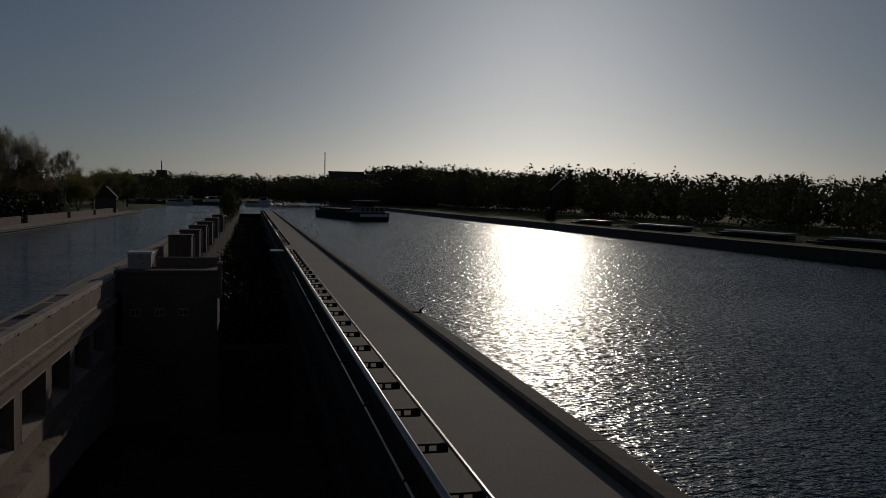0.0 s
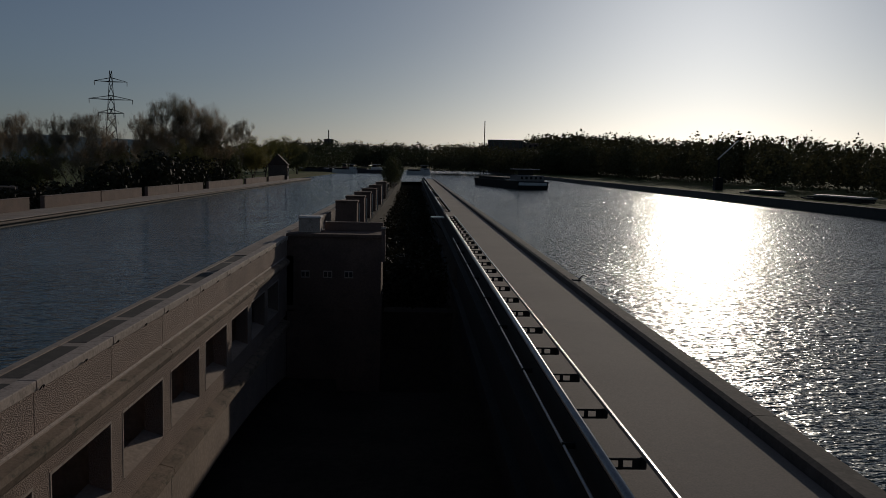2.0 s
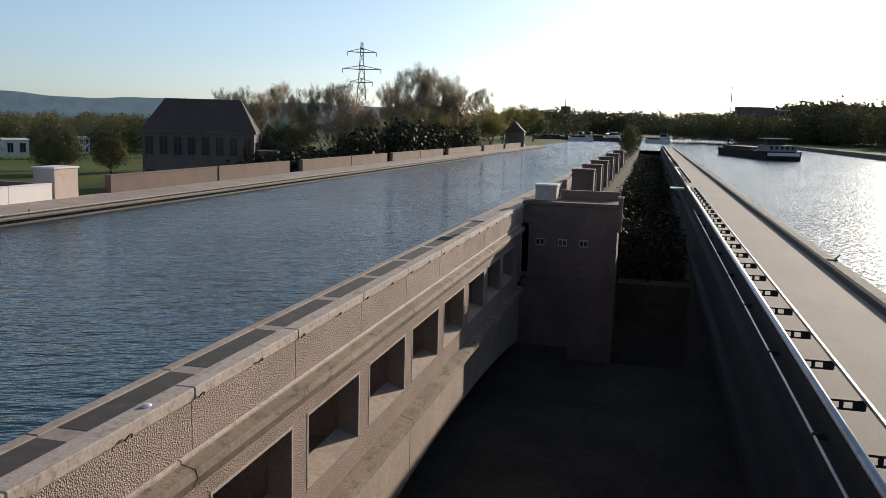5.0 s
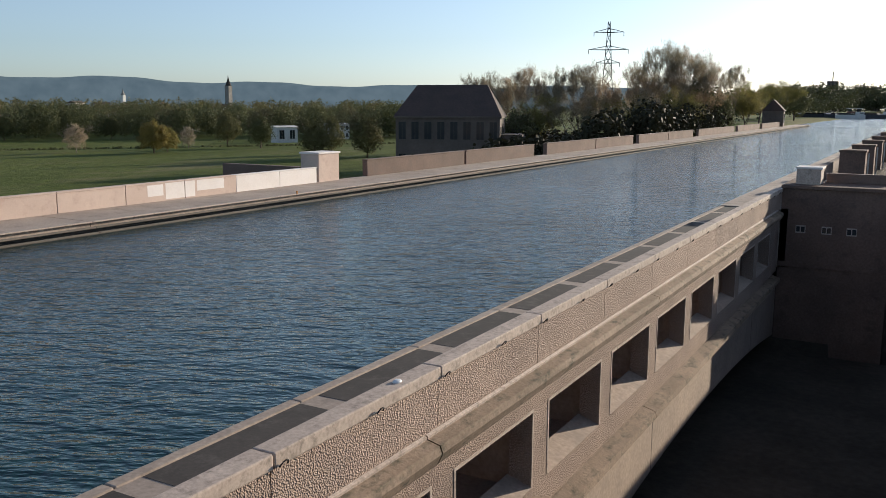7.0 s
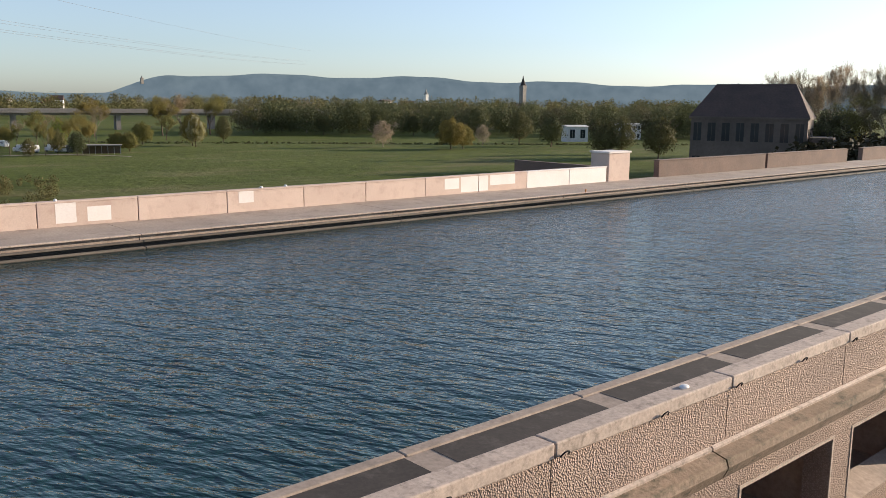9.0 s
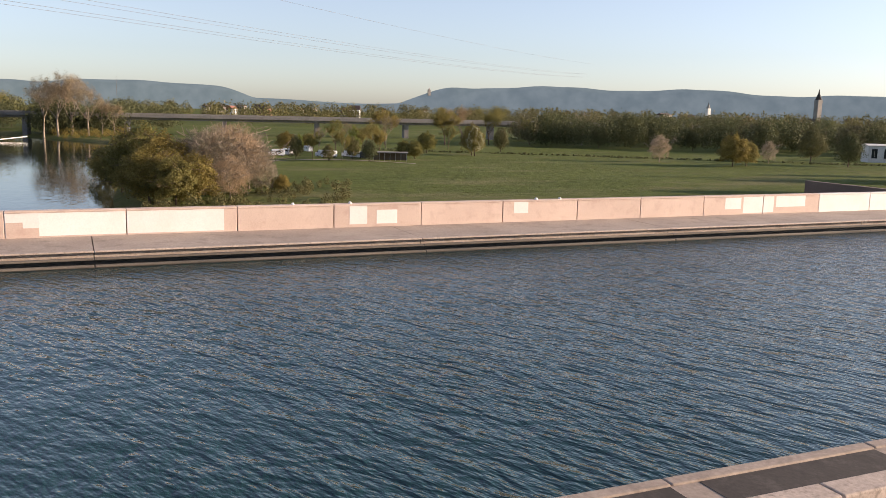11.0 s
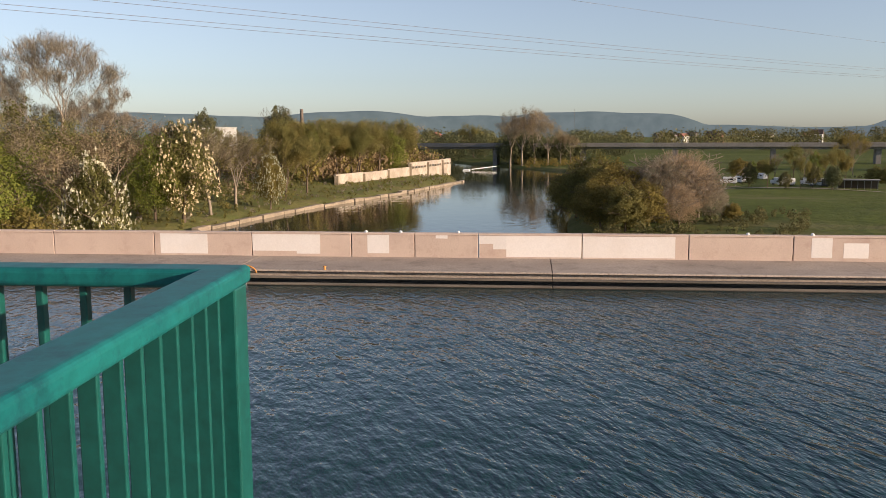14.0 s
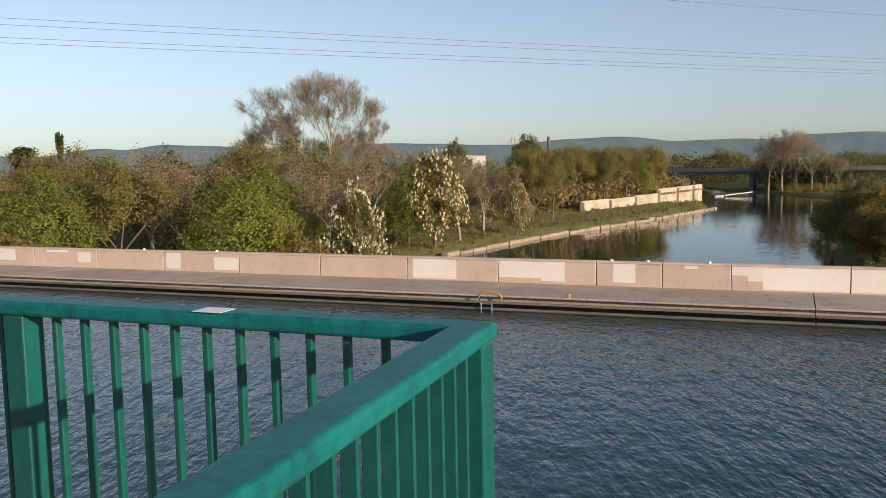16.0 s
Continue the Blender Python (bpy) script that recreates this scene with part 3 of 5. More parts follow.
    # orange life-saving hose and ladder head at the edge
    lh = holder("safety_ladder", (-36.2, -12.9, 0.5), "rusty ladder head with a looped orange hose on the quay edge", "ladder")
    bm = bent(fresh(), [(-36.4, -12.9 + 0.55 * math.cos(math.pi * k / 12), 0.46 + 0.32 * math.sin(math.pi * k / 12)) for k in range(13)], 0.04)
    put(lh, "hose", bm, M_YELLOW, "orange looped hose", True)
    for dy in (-0.25, 0.25):
        put(lh, "rail", tube(fresh(), (-35.86, -12.9 + dy, -1.0), (-35.86, -12.9 + dy, 0.35), 0.035), M_STEEL)
    for k in range(3):
        put(lh, "rung", tube(fresh(), (-35.86, -13.15, -0.1 + 0.2 * k), (-35.86, -12.65, -0.1 + 0.2 * k), 0.02), M_STEEL)
    for y, nm in ((-9.3, "bollard"), (45.0, "bollard")):
        bo = holder(nm, (-36.6, y, 0.44), "small yellow-brown mooring bollard on the quay step", "bollard", "bollards on the far quay")
        put(bo, "post", tube(fresh(), (-36.5, y, 0.60), (-36.5, y, 0.74), 0.05, 0.045, 10), M_YELLOW)
        put(bo, "head", tube(fresh(), (-36.5, y, 0.74), (-36.5, y, 0.79), 0.08, 0.07, 10), M_YELLOW)


far_side()


# ---------------------------------------------------------------- abutment and strip between the canals
def abutment():
    ab = holder("wall_abutment", (-4.5, 56, -11), "shaded dark brown masonry abutment between the aqueducts", "abutment", kind="structure")
    put(ab, "face", box(fresh(), -7.4, -1.5, 54.0, 57.5, -12, 1.72), M_ABUT)
    put(ab, "string_course", box(fresh(), -7.44, -1.42, 53.85, 57.6, 1.722, 1.92, 0.02), M_ABUT)
    put(ab, "string_course", box(fresh(), -7.40, -1.46, 53.93, 54.0, -2.9, -2.6, 0.01), M_ABUT)
    # added soil-dark block, standing in for the dark of the trench
    put(ab, "trench_block", box(fresh(), -1.5, 3.5, 60.0, 62, -12, -4.0), M_SOIL)
    for x in (-6.25, -4.84, -3.52):
        win = put(ab, "window_frame", box(fresh(), x - 0.27, x + 0.27, 53.94, 54.0, -0.85, -0.4), M_CAP)
        for side in (-1, 1):
            part("pane", box(fresh(), x + side * 0.13 - 0.1, x + side * 0.13 + 0.1, 53.935, 53.95, -0.78, -0.47), M_GLASS, win)
    pl = holder("stone_pedestal", (-6.1, 55.6, 1.92), "square stone pedestal with a pale cap on the abutment", "pedestal")
    put(pl, "shaft", box(fresh(), -6.8, -5.45, 54.9, 56.3, 1.92, 2.82, 0.02), M_CAP)
    put(pl, "cap", box(fresh(), -6.85, -5.38, 54.85, 56.35, 2.822, 2.95, 0.02), M_WHITE)
    put(ab, "back_wall", box(fresh(), -5.35, -1.5, 57.1, 57.5, 1.92, 2.48, 0.02), M_BROWN)
    for i, y in enumerate((73, 84, 96, 110, 128, 150)):
        pi = holder("brick_pillar", (-5.2, y, 0.5), "dark brick pillar on the strip between the canals", "pillar", "brick pillars between the canals")
        put(pi, "shaft", box(fresh(), -6.1, -4.3, y, y + 1.8, 0.3, 3.05), M_ABUT)
        put(pi, "cap", box(fresh(), -6.16, -4.22, y - 0.06, y + 1.86, 3.052, 3.2, 0.02), M_ABUT)
        put(pi, "pipe", tube(fresh(), (-4.1, y + 0.2, 0.4), (-4.1, y + 0.2, 3.0), 0.06), M_STEEL)
    cp = holder("corner_post", (-1.25, 54.1, 0.2), "short brown stone post with a pale cap at the abutment corner", "post")
    put(cp, "shaft", box(fresh(), -1.5, -1.24, 53.95, 54.3, 0.2, 2.3, 0.02), M_BROWN)
    put(cp, "cap", box(fresh(), -1.54, -1.2, 53.9, 54.35, 2.302, 2.42, 0.02), M_CAP)
    put(ab, "strip", box(fresh(), -7.0, -4.0, 57.5, 330, -7, 0.3), M_SOIL)


abutment()


# ---------------------------------------------------------------- new aqueduct
def new_aqueduct():
    na = holder("wall_aqueduct_new", (6, 40, -4), "new aqueduct with sandy walkway and dark steel outer side", "aqueduct", kind="structure")
    put(na, "side_plate", box(fresh(), 3.62, 3.76, -120, 330, -4.2, 1.49), M_DARKSTEEL)
    put(na, "walkway", box(fresh(), 3.76, 7.75, -120, 330, 0.4, 0.85), M_WALK)
    put(na, "trough_bed", box(fresh(), 3.76, 66.4, -160, 318, -4.2, -3.6), M_WETWALL)
    put(na, "ledge", box(fresh(), 3.3, 3.62, -120, 330, 0.05, 0.22), M_DARKSTEEL)
    y = -20.0
    k = 0
    while y < 318:
        put(na, "curb", prism(fresh(), [(7.75, 0.6), (7.80, 1.06), (7.92, 1.12), (8.42, 1.10), (8.52, 1.0), (8.56, -3), (7.75, -3)], y + 0.01, y + 12.68), M_CURB)
        y += 12.7
        k += 1
    put(na, "girder_ledge", box(fresh(), 3.3, 3.62, -120, 330, -2.6, -2.2), M_DARKSTEEL)
    hr = holder("handrail", (4.0, 40, 0.85), "galvanised double handrail on perforated brackets along the walkway", "handrail")
    spans = [(-20, 82.5), (90.5, 128), (132, 180), (184, 250), (254, 318)]
    for a, b in spans:
        put(hr, "outer_pipe", tube(fresh(), (3.69, a, 1.56), (3.69, b, 1.56), 0.085, sides=12), M_STEEL, smooth=True)
        put(hr, "inner_rail", box(fresh(), 4.40, 4.46, a, b, 1.52, 1.60, 0.012), M_STEEL)
    # bracket: plate with two holes, built as a frame round them
    brm = fresh()
    for x0, x1 in ((3.74, 3.82), (3.98, 4.06), (4.22, 4.45)):
        box(brm, x0, x1, -0.012, 0.012, 1.36, 1.50)
    for z0, z1 in ((1.33, 1.37), (1.49, 1.53)):
        box(brm, 3.74, 4.45, -0.012, 0.012, z0, z1)
    box(brm, 4.36, 4.45, -0.05, 0.05, 1.36, 1.525)
    me = mesh_of(brm, "bracket", M_DARKSTEEL)
    y = -18.0
    while y < 318:
        if any(a < y < b for a, b in spans):
            ob = new("bracket", me)
            ob.parent = hr
            ob.matrix_parent_inverse = Matrix.Translation((-4.0, -40, -0.85))
            ob.location = (0, y, 0)
        y += 2.92
    sb = holder("side_balcony", (2.6, 92, 0.9), "small steel service balcony projecting from the walkway", "balcony")
    put(sb, "floor", box(fresh(), 2.3, 3.62, 87, 89, 0.98, 1.07), M_STEEL)
    put(sb, "strut", tube(fresh(), (2.4, 88, 0.98), (3.6, 88, -0.4), 0.05), M_DARKSTEEL)
    sp = holder("service_pipe", (3.4, 30, 1.1), "thin galvanised service pipe clamped along the steel side", "pipe")
    put(sp, "pipe", tube(fresh(), (3.4, -15, 1.1), (3.4, 62, 1.1), 0.032, sides=8), M_STEEL, smooth=True)
    for k in range(13):
        put(sp, "clamp", box(fresh(), 3.36, 3.64, -14 + 6 * k, -13.94 + 6 * k, 1.04, 1.16, 0.008), M_DARKSTEEL)
    ri = holder("mooring_ring", (8.2, 40, 1.1), "small iron mooring hook on the curb", "mooring ring")
    put(ri, "base", box(fresh(), 8.0, 8.4, 39.8, 40.2, 1.1, 1.16, 0.02), M_DARKSTEEL)
    put(ri, "hook", tube(fresh(), (8.3, 40, 1.14), (8.5, 40.1, 1.32), 0.04, 0.03), M_DARKSTEEL)
    rb = holder("wall_right_bank", (66.5, 150, 0), "dark sheet-pile quay on the far side of the new canal", "quay", kind="structure")
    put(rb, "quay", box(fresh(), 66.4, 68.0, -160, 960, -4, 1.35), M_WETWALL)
    put(rb, "coping", box(fresh(), 66.3, 67.3, -160, 960, 1.352, 1.5), M_CURB)


new_aqueduct()


# ---------------------------------------------------------------- green railing on the viewing platform
RZ = 6.14
def railing():
    plat = holder("platform", (0.8, -2.6, 4.0), "concrete viewing platform between the aqueducts", "platform", kind="structure")
    put(plat, "slab", box(fresh(), -2.06, 3.6, -5.4, -0.66, 4.62, 4.92, 0.02), M_DECK)
    put(plat, "column", box(fresh(), 0.4, 1.6, -4.0, -2.4, -12, 4.62), M_SMOOTH)
    rl = holder("green_railing", (-1.0, -1.0, 4.92), "glossy green painted steel railing with upright bars at a corner", "railing")
    W, T, SKEW = 0.095, 0.045, 0.055
    ax, ay = -2.03, -0.952           # outer corner
    # mitred handrails with a rounded section
    r = 0.013
    section = []
    for cu, cz, t0 in ((r, RZ - r, 180), (W - r, RZ - r, 90), (W - r, RZ - T + r, 0), (r, RZ - T + r, -90)):
        for k in range(5):
            t = radians(t0 - 22.5 * k)
            section.append((cu + r * math.cos(t), cz + r * math.sin(t)))

    def rail(name, far_end):
        bm = fresh()
        a = [bm.verts.new((ax + u, ay - u, z)) for u, z in section]
        b = [bm.verts.new((*far_end(u), z)) for u, z in section]
        n = len(section)
        for k in range(n):
            bm.faces.new((a[k], a[(k + 1) % n], b[(k + 1) % n], b[k]))
        bm.faces.new(a[::-1])
        bm.faces.new(b)
        put(rl, name, bm, M_GREENTOP)

    rail("front_handrail", lambda u: (3.5, ay - u + SKEW * 5.5))
    rail("side_handrail", lambda u: (ax + u, -5.3))
    mid = W / 2
    bars = mesh_of(box(fresh(), -0.006, 0.006, -0.016, 0.016, 4.97, RZ - T, 0.002), "bar", M_GREEN)
    barb = mesh_of(box(fresh(), -0.012, 0.012, -0.009, 0.009, 4.97, RZ - T, 0.003), "bar", M_GREEN)
    posts = mesh_of(box(fresh(), -0.04, 0.04, -0.04, 0.04, 4.92, RZ - T, 0.005), "post", M_GREEN)
    inv = Matrix.Translation((1.0, 1.0, -4.92))

    def hang(name, me, x, y):
        ob = new(name, me)
        ob.parent = rl
        ob.matrix_parent_inverse = inv
        ob.location = (x, y, 0)

    hang("post", posts, ax + mid, ay - mid)
    for x in (-0.62, 0.8, 2.2, 3.4):
        hang("post", posts, x, ay - mid + SKEW * (x - ax))
    x = ax + mid + 0.1
    while x < 3.3:
        if min(abs(x - p) for p in (-0.62, 0.8, 2.2, 3.4)) > 0.08:
            hang("bar", bars, x, ay - mid + SKEW * (x - ax))
        x += 0.085
    for y in (-2.455, -3.9, -5.2):
        hang("post", posts, ax + mid, y)
    y = -1.23
    while y > -5.1:
        if min(abs(y - p) for p in (-2.455, -3.9, -5.2)) > 0.08:
            hang("bar", barb, ax + mid, y)
        y -= 0.109
    bm = fresh()
    lo = [bm.verts.new((x, ay - mid + o + SKEW * (x - ax), 4.95)) for x, o in ((ax + mid - 0.02, 0.02), (3.4, 0.02), (3.4, -0.02), (ax + mid - 0.02, -0.02))]
    up = [bm.verts.new((v.co.x, v.co.y, 4.99)) for v in lo]
    for i in range(4):
        bm.faces.new((lo[i], lo[(i + 1) % 4], up[(i + 1) % 4], up[i]))
    bm.faces.new(lo[::-1])
    bm.faces.new(up)
    put(rl, "bottom_rail", bm, M_GREEN)
    put(rl, "bottom_rail", box(fresh(), ax + mid - 0.02, ax + mid + 0.02, -5.2, ay - mid - 0.03, 4.95, 4.99), M_GREEN)
    st = holder("paper_sticker", (ax + 0.06, -1.72, RZ), "white sticker scrap lying on the side handrail", "sticker")
    put(st, "sheet", box(fresh(), ax + 0.03, ax + 0.10, -1.78, -1.69, RZ + 0.0005, RZ + 0.002), M_VEHICLE)


railing()


# ---------------------------------------------------------------- trees
def tubes_mesh(segs, sides):
    a, b = segs[:, 0:3], segs[:, 3:6]
    d = b - a
    d /= np.linalg.norm(d, axis=1, keepdims=True) + 1e-9
    ref = np.where(np.abs(d[:, 2:3]) > 0.9, np.array([[1.0, 0, 0]]), np.array([[0, 0, 1.0]]))
    u = np.cross(d, ref)
    u /= np.linalg.norm(u, axis=1, keepdims=True) + 1e-9
    v = np.cross(d, u)
    ang = np.arange(sides) * math.tau / sides
    ring = np.cos(ang)[None, :, None] * u[:, None, :] + np.sin(ang)[None, :, None] * v[:, None, :]
    A = a[:, None, :] + ring * segs[:, 6][:, None, None]
    B = b[:, None, :] + ring * segs[:, 7][:, None, None]
    V = np.concatenate([A, B], 1).reshape(-1, 3)
    n = len(segs)
    base = (np.arange(n) * 2 * sides)[:, None]
    k = np.arange(sides)[None, :]
    F = np.stack([base + k, base + (k + 1) % sides, base + sides + (k + 1) % sides, base + sides + k], 2).reshape(-1, 4)
    return V, F


def leaf_quads(centres, sizes, rs, flat=0.0, slim=0.62, face=None, loose=0.5, outward=False):
    n = len(centres)
    d = rs.normal(size=(n, 3))
    if face is not None:
        d = face / (np.linalg.norm(face, axis=1, keepdims=True) + 1e-6) + d * loose
    d[:, 2] *= 1 - flat
    d /= np.linalg.norm(d, axis=1, keepdims=True)
    e = rs.normal(size=(n, 3))
    if outward:
        e = d * 1.0 + rs.normal(size=(n, 3)) * 0.35 + np.array([0, 0, 0.45])
        d = rs.normal(size=(n, 3))
        d /= np.linalg.norm(d, axis=1, keepdims=True)
    e -= (e * d).sum(1, keepdims=True) * d
    e /= np.linalg.norm(e, axis=1, keepdims=True)
    f = np.cross(d, e)
    s = sizes[:, None]
    V = np.stack([centres + e * s, centres + f * s * slim, centres - e * s * 0.9, centres - f * s * slim], 1).reshape(-1, 3)
    F = np.arange(n * 4).reshape(n, 4)
    return V, F


def skeleton(rs, height, trunk, spread, depth, kids, shrink, lift):
    segs, tips = [], []

    def grow(p, d, length, r, level):
        q, dd = p, d
        steps = 3 if level == 0 else 2
        for _ in range(steps):
            dd = dd + rs.normal(size=3) * (0.05 if level == 0 else 0.13)
            dd[2] += lift * 0.12
            dd /= np.linalg.norm(dd)
            n = q + dd * length / steps
            segs.append((*q, *n, r, r * 0.84))
            r *= 0.84
            q = n
            if level >= 2:
                tips.append(q)
        if level >= depth:
            return
        count = kids + (1 if rs.random() < 0.45 else 0) + (2 if level == 0 else 0)
        turn = rs.random() * math.tau
        for k in range(count):
            az = turn + k * math.tau / count + rs.normal() * 0.25
            tilt = spread * (0.55 + 0.7 * rs.random())
            if level == 0 and k == 0:
                tilt *= 0.25
            side = np.array([math.cos(az), math.sin(az), 0.0])
            nd = dd * math.cos(tilt) + side * math.sin(tilt)
            nd[2] = nd[2] + lift * 0.2
            nd /= np.linalg.norm(nd)
            start = q if level else p + (q - p) * (0.6 + 0.4 * rs.random())
            grow(start, nd, length * shrink * (0.8 + 0.4 * rs.random()), r * 0.62, level + 1)

    grow(np.zeros(3), np.array([0, 0, 1.0]), height * trunk, height * 0.022, 0)
    segs, tips = np.array(segs), np.array(tips)
    k = height / max(segs[:, 5].max(), 0.1)
    segs[:, :6] *= k
    tips = tips * k
    return segs, tips


def tree_proto(name, seed, height, leaf, bark, per_tip=8, size=0.35, cloud=0.7, trunk=0.28, spread=0.75, depth=4, kids=2, shrink=0.72,
               lift=0.4, blossom=0, label="", category="tree", group="", twig=1.0, slim=0.62, egg=0.0):
    rs = np.random.default_rng(seed)
    segs, tips = skeleton(rs, height, trunk, spread, depth, kids, shrink, lift)
    segs[:, 6:8] *= twig
    segs[:, 6:8] = np.maximum(segs[:, 6:8], 0.03 if slim < 0.1 else 0.02)
    root = tagged(new(name), label, category, group)
    V, F = tubes_mesh(segs, 5)
    tr = new("trunk", array_mesh("trunk", V, F, bark))
    tr.parent = root
    c = np.repeat(tips, per_tip, 0)
    off = rs.normal(size=c.shape)
    off *= (cloud * 1.45 * rs.random((len(c), 1)) ** 0.5) / (np.linalg.norm(off, axis=1, keepdims=True) + 1e-6)
    c = c + off
    if egg:
        u = rs.normal(size=(len(c), 3))
        u /= np.linalg.norm(u, axis=1, keepdims=True)
        lump = 0.86 + 0.16 * np.sin(u[:, 0] * 7 + seed) * np.sin(u[:, 1] * 6 + 2) + 0.12 * np.sin(u[:, 2] * 9 + u[:, 0] * 5)
        u *= (lump * rs.uniform(0.72, 1.0, len(c)))[:, None]
        taper = 1 - 0.32 * np.clip(u[:, 2], -1, 1)
        c = np.stack([u[:, 0] * height * egg * taper, u[:, 1] * height * egg * taper, height * (0.54 + 0.46 * u[:, 2])], 1)
    c[:, 2] = np.maximum(c[:, 2], height * 0.06)
    V, F = leaf_quads(c, size * rs.uniform(0.6, 1.35, len(c)), rs, slim=slim, face=c - np.array([0, 0, height * (0.25 if slim < 0.1 else 0.5)]), loose=0.55, outward=slim < 0.1)
    cr = new("crown", array_mesh("crown", V, F, leaf))
    cr.parent = root
    if blossom:
        rad = np.linalg.norm((c - np.array([0, 0, height * 0.54])) / np.array([1, 1, 1.4]), axis=1)
        outer = c[np.argsort(-rad)[: int(len(c) * 0.5)]]
        pick = outer[rs.choice(len(outer), min(blossom, len(outer)), replace=False)] * np.array([1.05, 1.05, 1.02])
        stack = np.concatenate([pick + np.array([0, 0, dz]) for dz in (0, 0.14, 0.26)])
        V, F = leaf_quads(stack, np.repeat([0.22, 0.18, 0.12], len(pick)), rs)
        bl = new("blossom", array_mesh("blossom", V, F, L_WHITE))
        bl.parent = root
        tagged(bl, "upright white blossom candles")
    root["h"] = height
    return root


PROTO_USED = set()


def plant(proto, x, y, height, z=None, wide=1.0, turn=None):
    """Places a tree; the first use takes the prototype itself."""
    k = height / proto["h"]
    t = rng.uniform(0, math.tau) if turn is None else turn
    z = ground_at(x, y) - 0.15 if z is None else z
    m = Matrix.Translation((x, y, z)) @ Matrix.Rotation(t, 4, 'Z') @ Matrix.Diagonal((k * wide, k * wide, k, 1))
    if proto.name not in PROTO_USED:
        PROTO_USED.add(proto.name)
        proto.matrix_basis = m
        return proto
    keep = proto.matrix_basis.copy()
    proto.matrix_basis = Matrix.Identity(4)
    ob = copy_thing(proto, m)
    proto.matrix_basis = keep
    return ob


LEAFY = [tree_proto("olive_tree_leafing", 11 + i, 15, L_OLIVE, M_BARK, 60, 0.14, 0.85, trunk=0.12, label="broad tree with fresh olive-green spring leaves", group="riverside trees") for i in range(3)]
FRESH = [tree_proto("maple_tree", 31 + i, 14, L_FRESH, M_BARK, 72, 0.135, 0.85, trunk=0.11, egg=0.42, spread=0.9, label="dense bright green leafing tree by the river", group="riverside trees") for i in range(2)]
BUDDY = [tree_proto("budding_tree", 41 + i, 16, L_BROWN, M_PALEBARK, 22, 0.14, 0.75, trunk=0.15, spread=0.62, label="brown budding tree with a pale trunk", group="riverside trees") for i in range(3)]
BARE = [tree_proto("bare_tree", 51 + i, 26, L_TAN, M_PALEBARK, 11, 0.8, 0.6, trunk=0.26, spread=0.56, depth=6, kids=2, shrink=0.74, lift=0.5, twig=1.05, slim=0.03,
                   label="tall bare spring tree with fine twigs", group="bare trees") for i in range(2)]
CHEST = [tree_proto("chestnut_tree", 61, 13, L_OLIVE, M_BARK, 60, 0.16, 0.8, trunk=0.10, spread=0.85, egg=0.35, blossom=760, label="horse chestnut covered in white blossom candles", group="chestnuts")]
BUSH = [tree_proto("willow_bush", 71 + i, 9, L_OLIVE, M_BARK, 46, 0.15, 0.7, trunk=0.12, spread=1.0, depth=4, shrink=0.8, lift=0.2, egg=0.5, label="rounded olive willow bush", category="bush", group="bushes") for i in range(2)]
TWIGGY = [tree_proto("brown_shrub", 81, 9, L_TAN, M_PALEBARK, 9, 0.45, 0.5, slim=0.04, trunk=0.12, spread=0.95, depth=5, shrink=0.8, lift=0.2, egg=0.46, label="twiggy brown shrub just budding", category="bush", group="bushes")]
DARKT = [tree_proto("dark_tree", 91 + i, 14, L_WOOD, M_BARK, 34, 0.25, 0.95, trunk=0.1, spread=0.75, egg=0.42, label="dark full-crowned tree in shade", group="dark trees") for i in range(2)]
POPLAR = [tree_proto("poplar_tree", 101, 16, L_DARK, M_BARK, 10, 0.35, 0.5, trunk=0.5, spread=0.28, shrink=0.55, lift=0.9, label="slim dark columnar poplar", group="poplars")]


def pick(lst):
    return lst[int(rng.integers(len(lst)))]


def by_polar(proto, az, dist, top_el, wide=1.0, base=None):
    """Tree at an azimuth and distance whose top reaches the given elevation above the eye's level."""
    x, y = polar(az, dist)
    z = ground_at(x, y) - 0.15 if base is None else base
    return plant(proto, x, y, 6.43 + dist * math.tan(radians(top_el)) - z, z, wide)


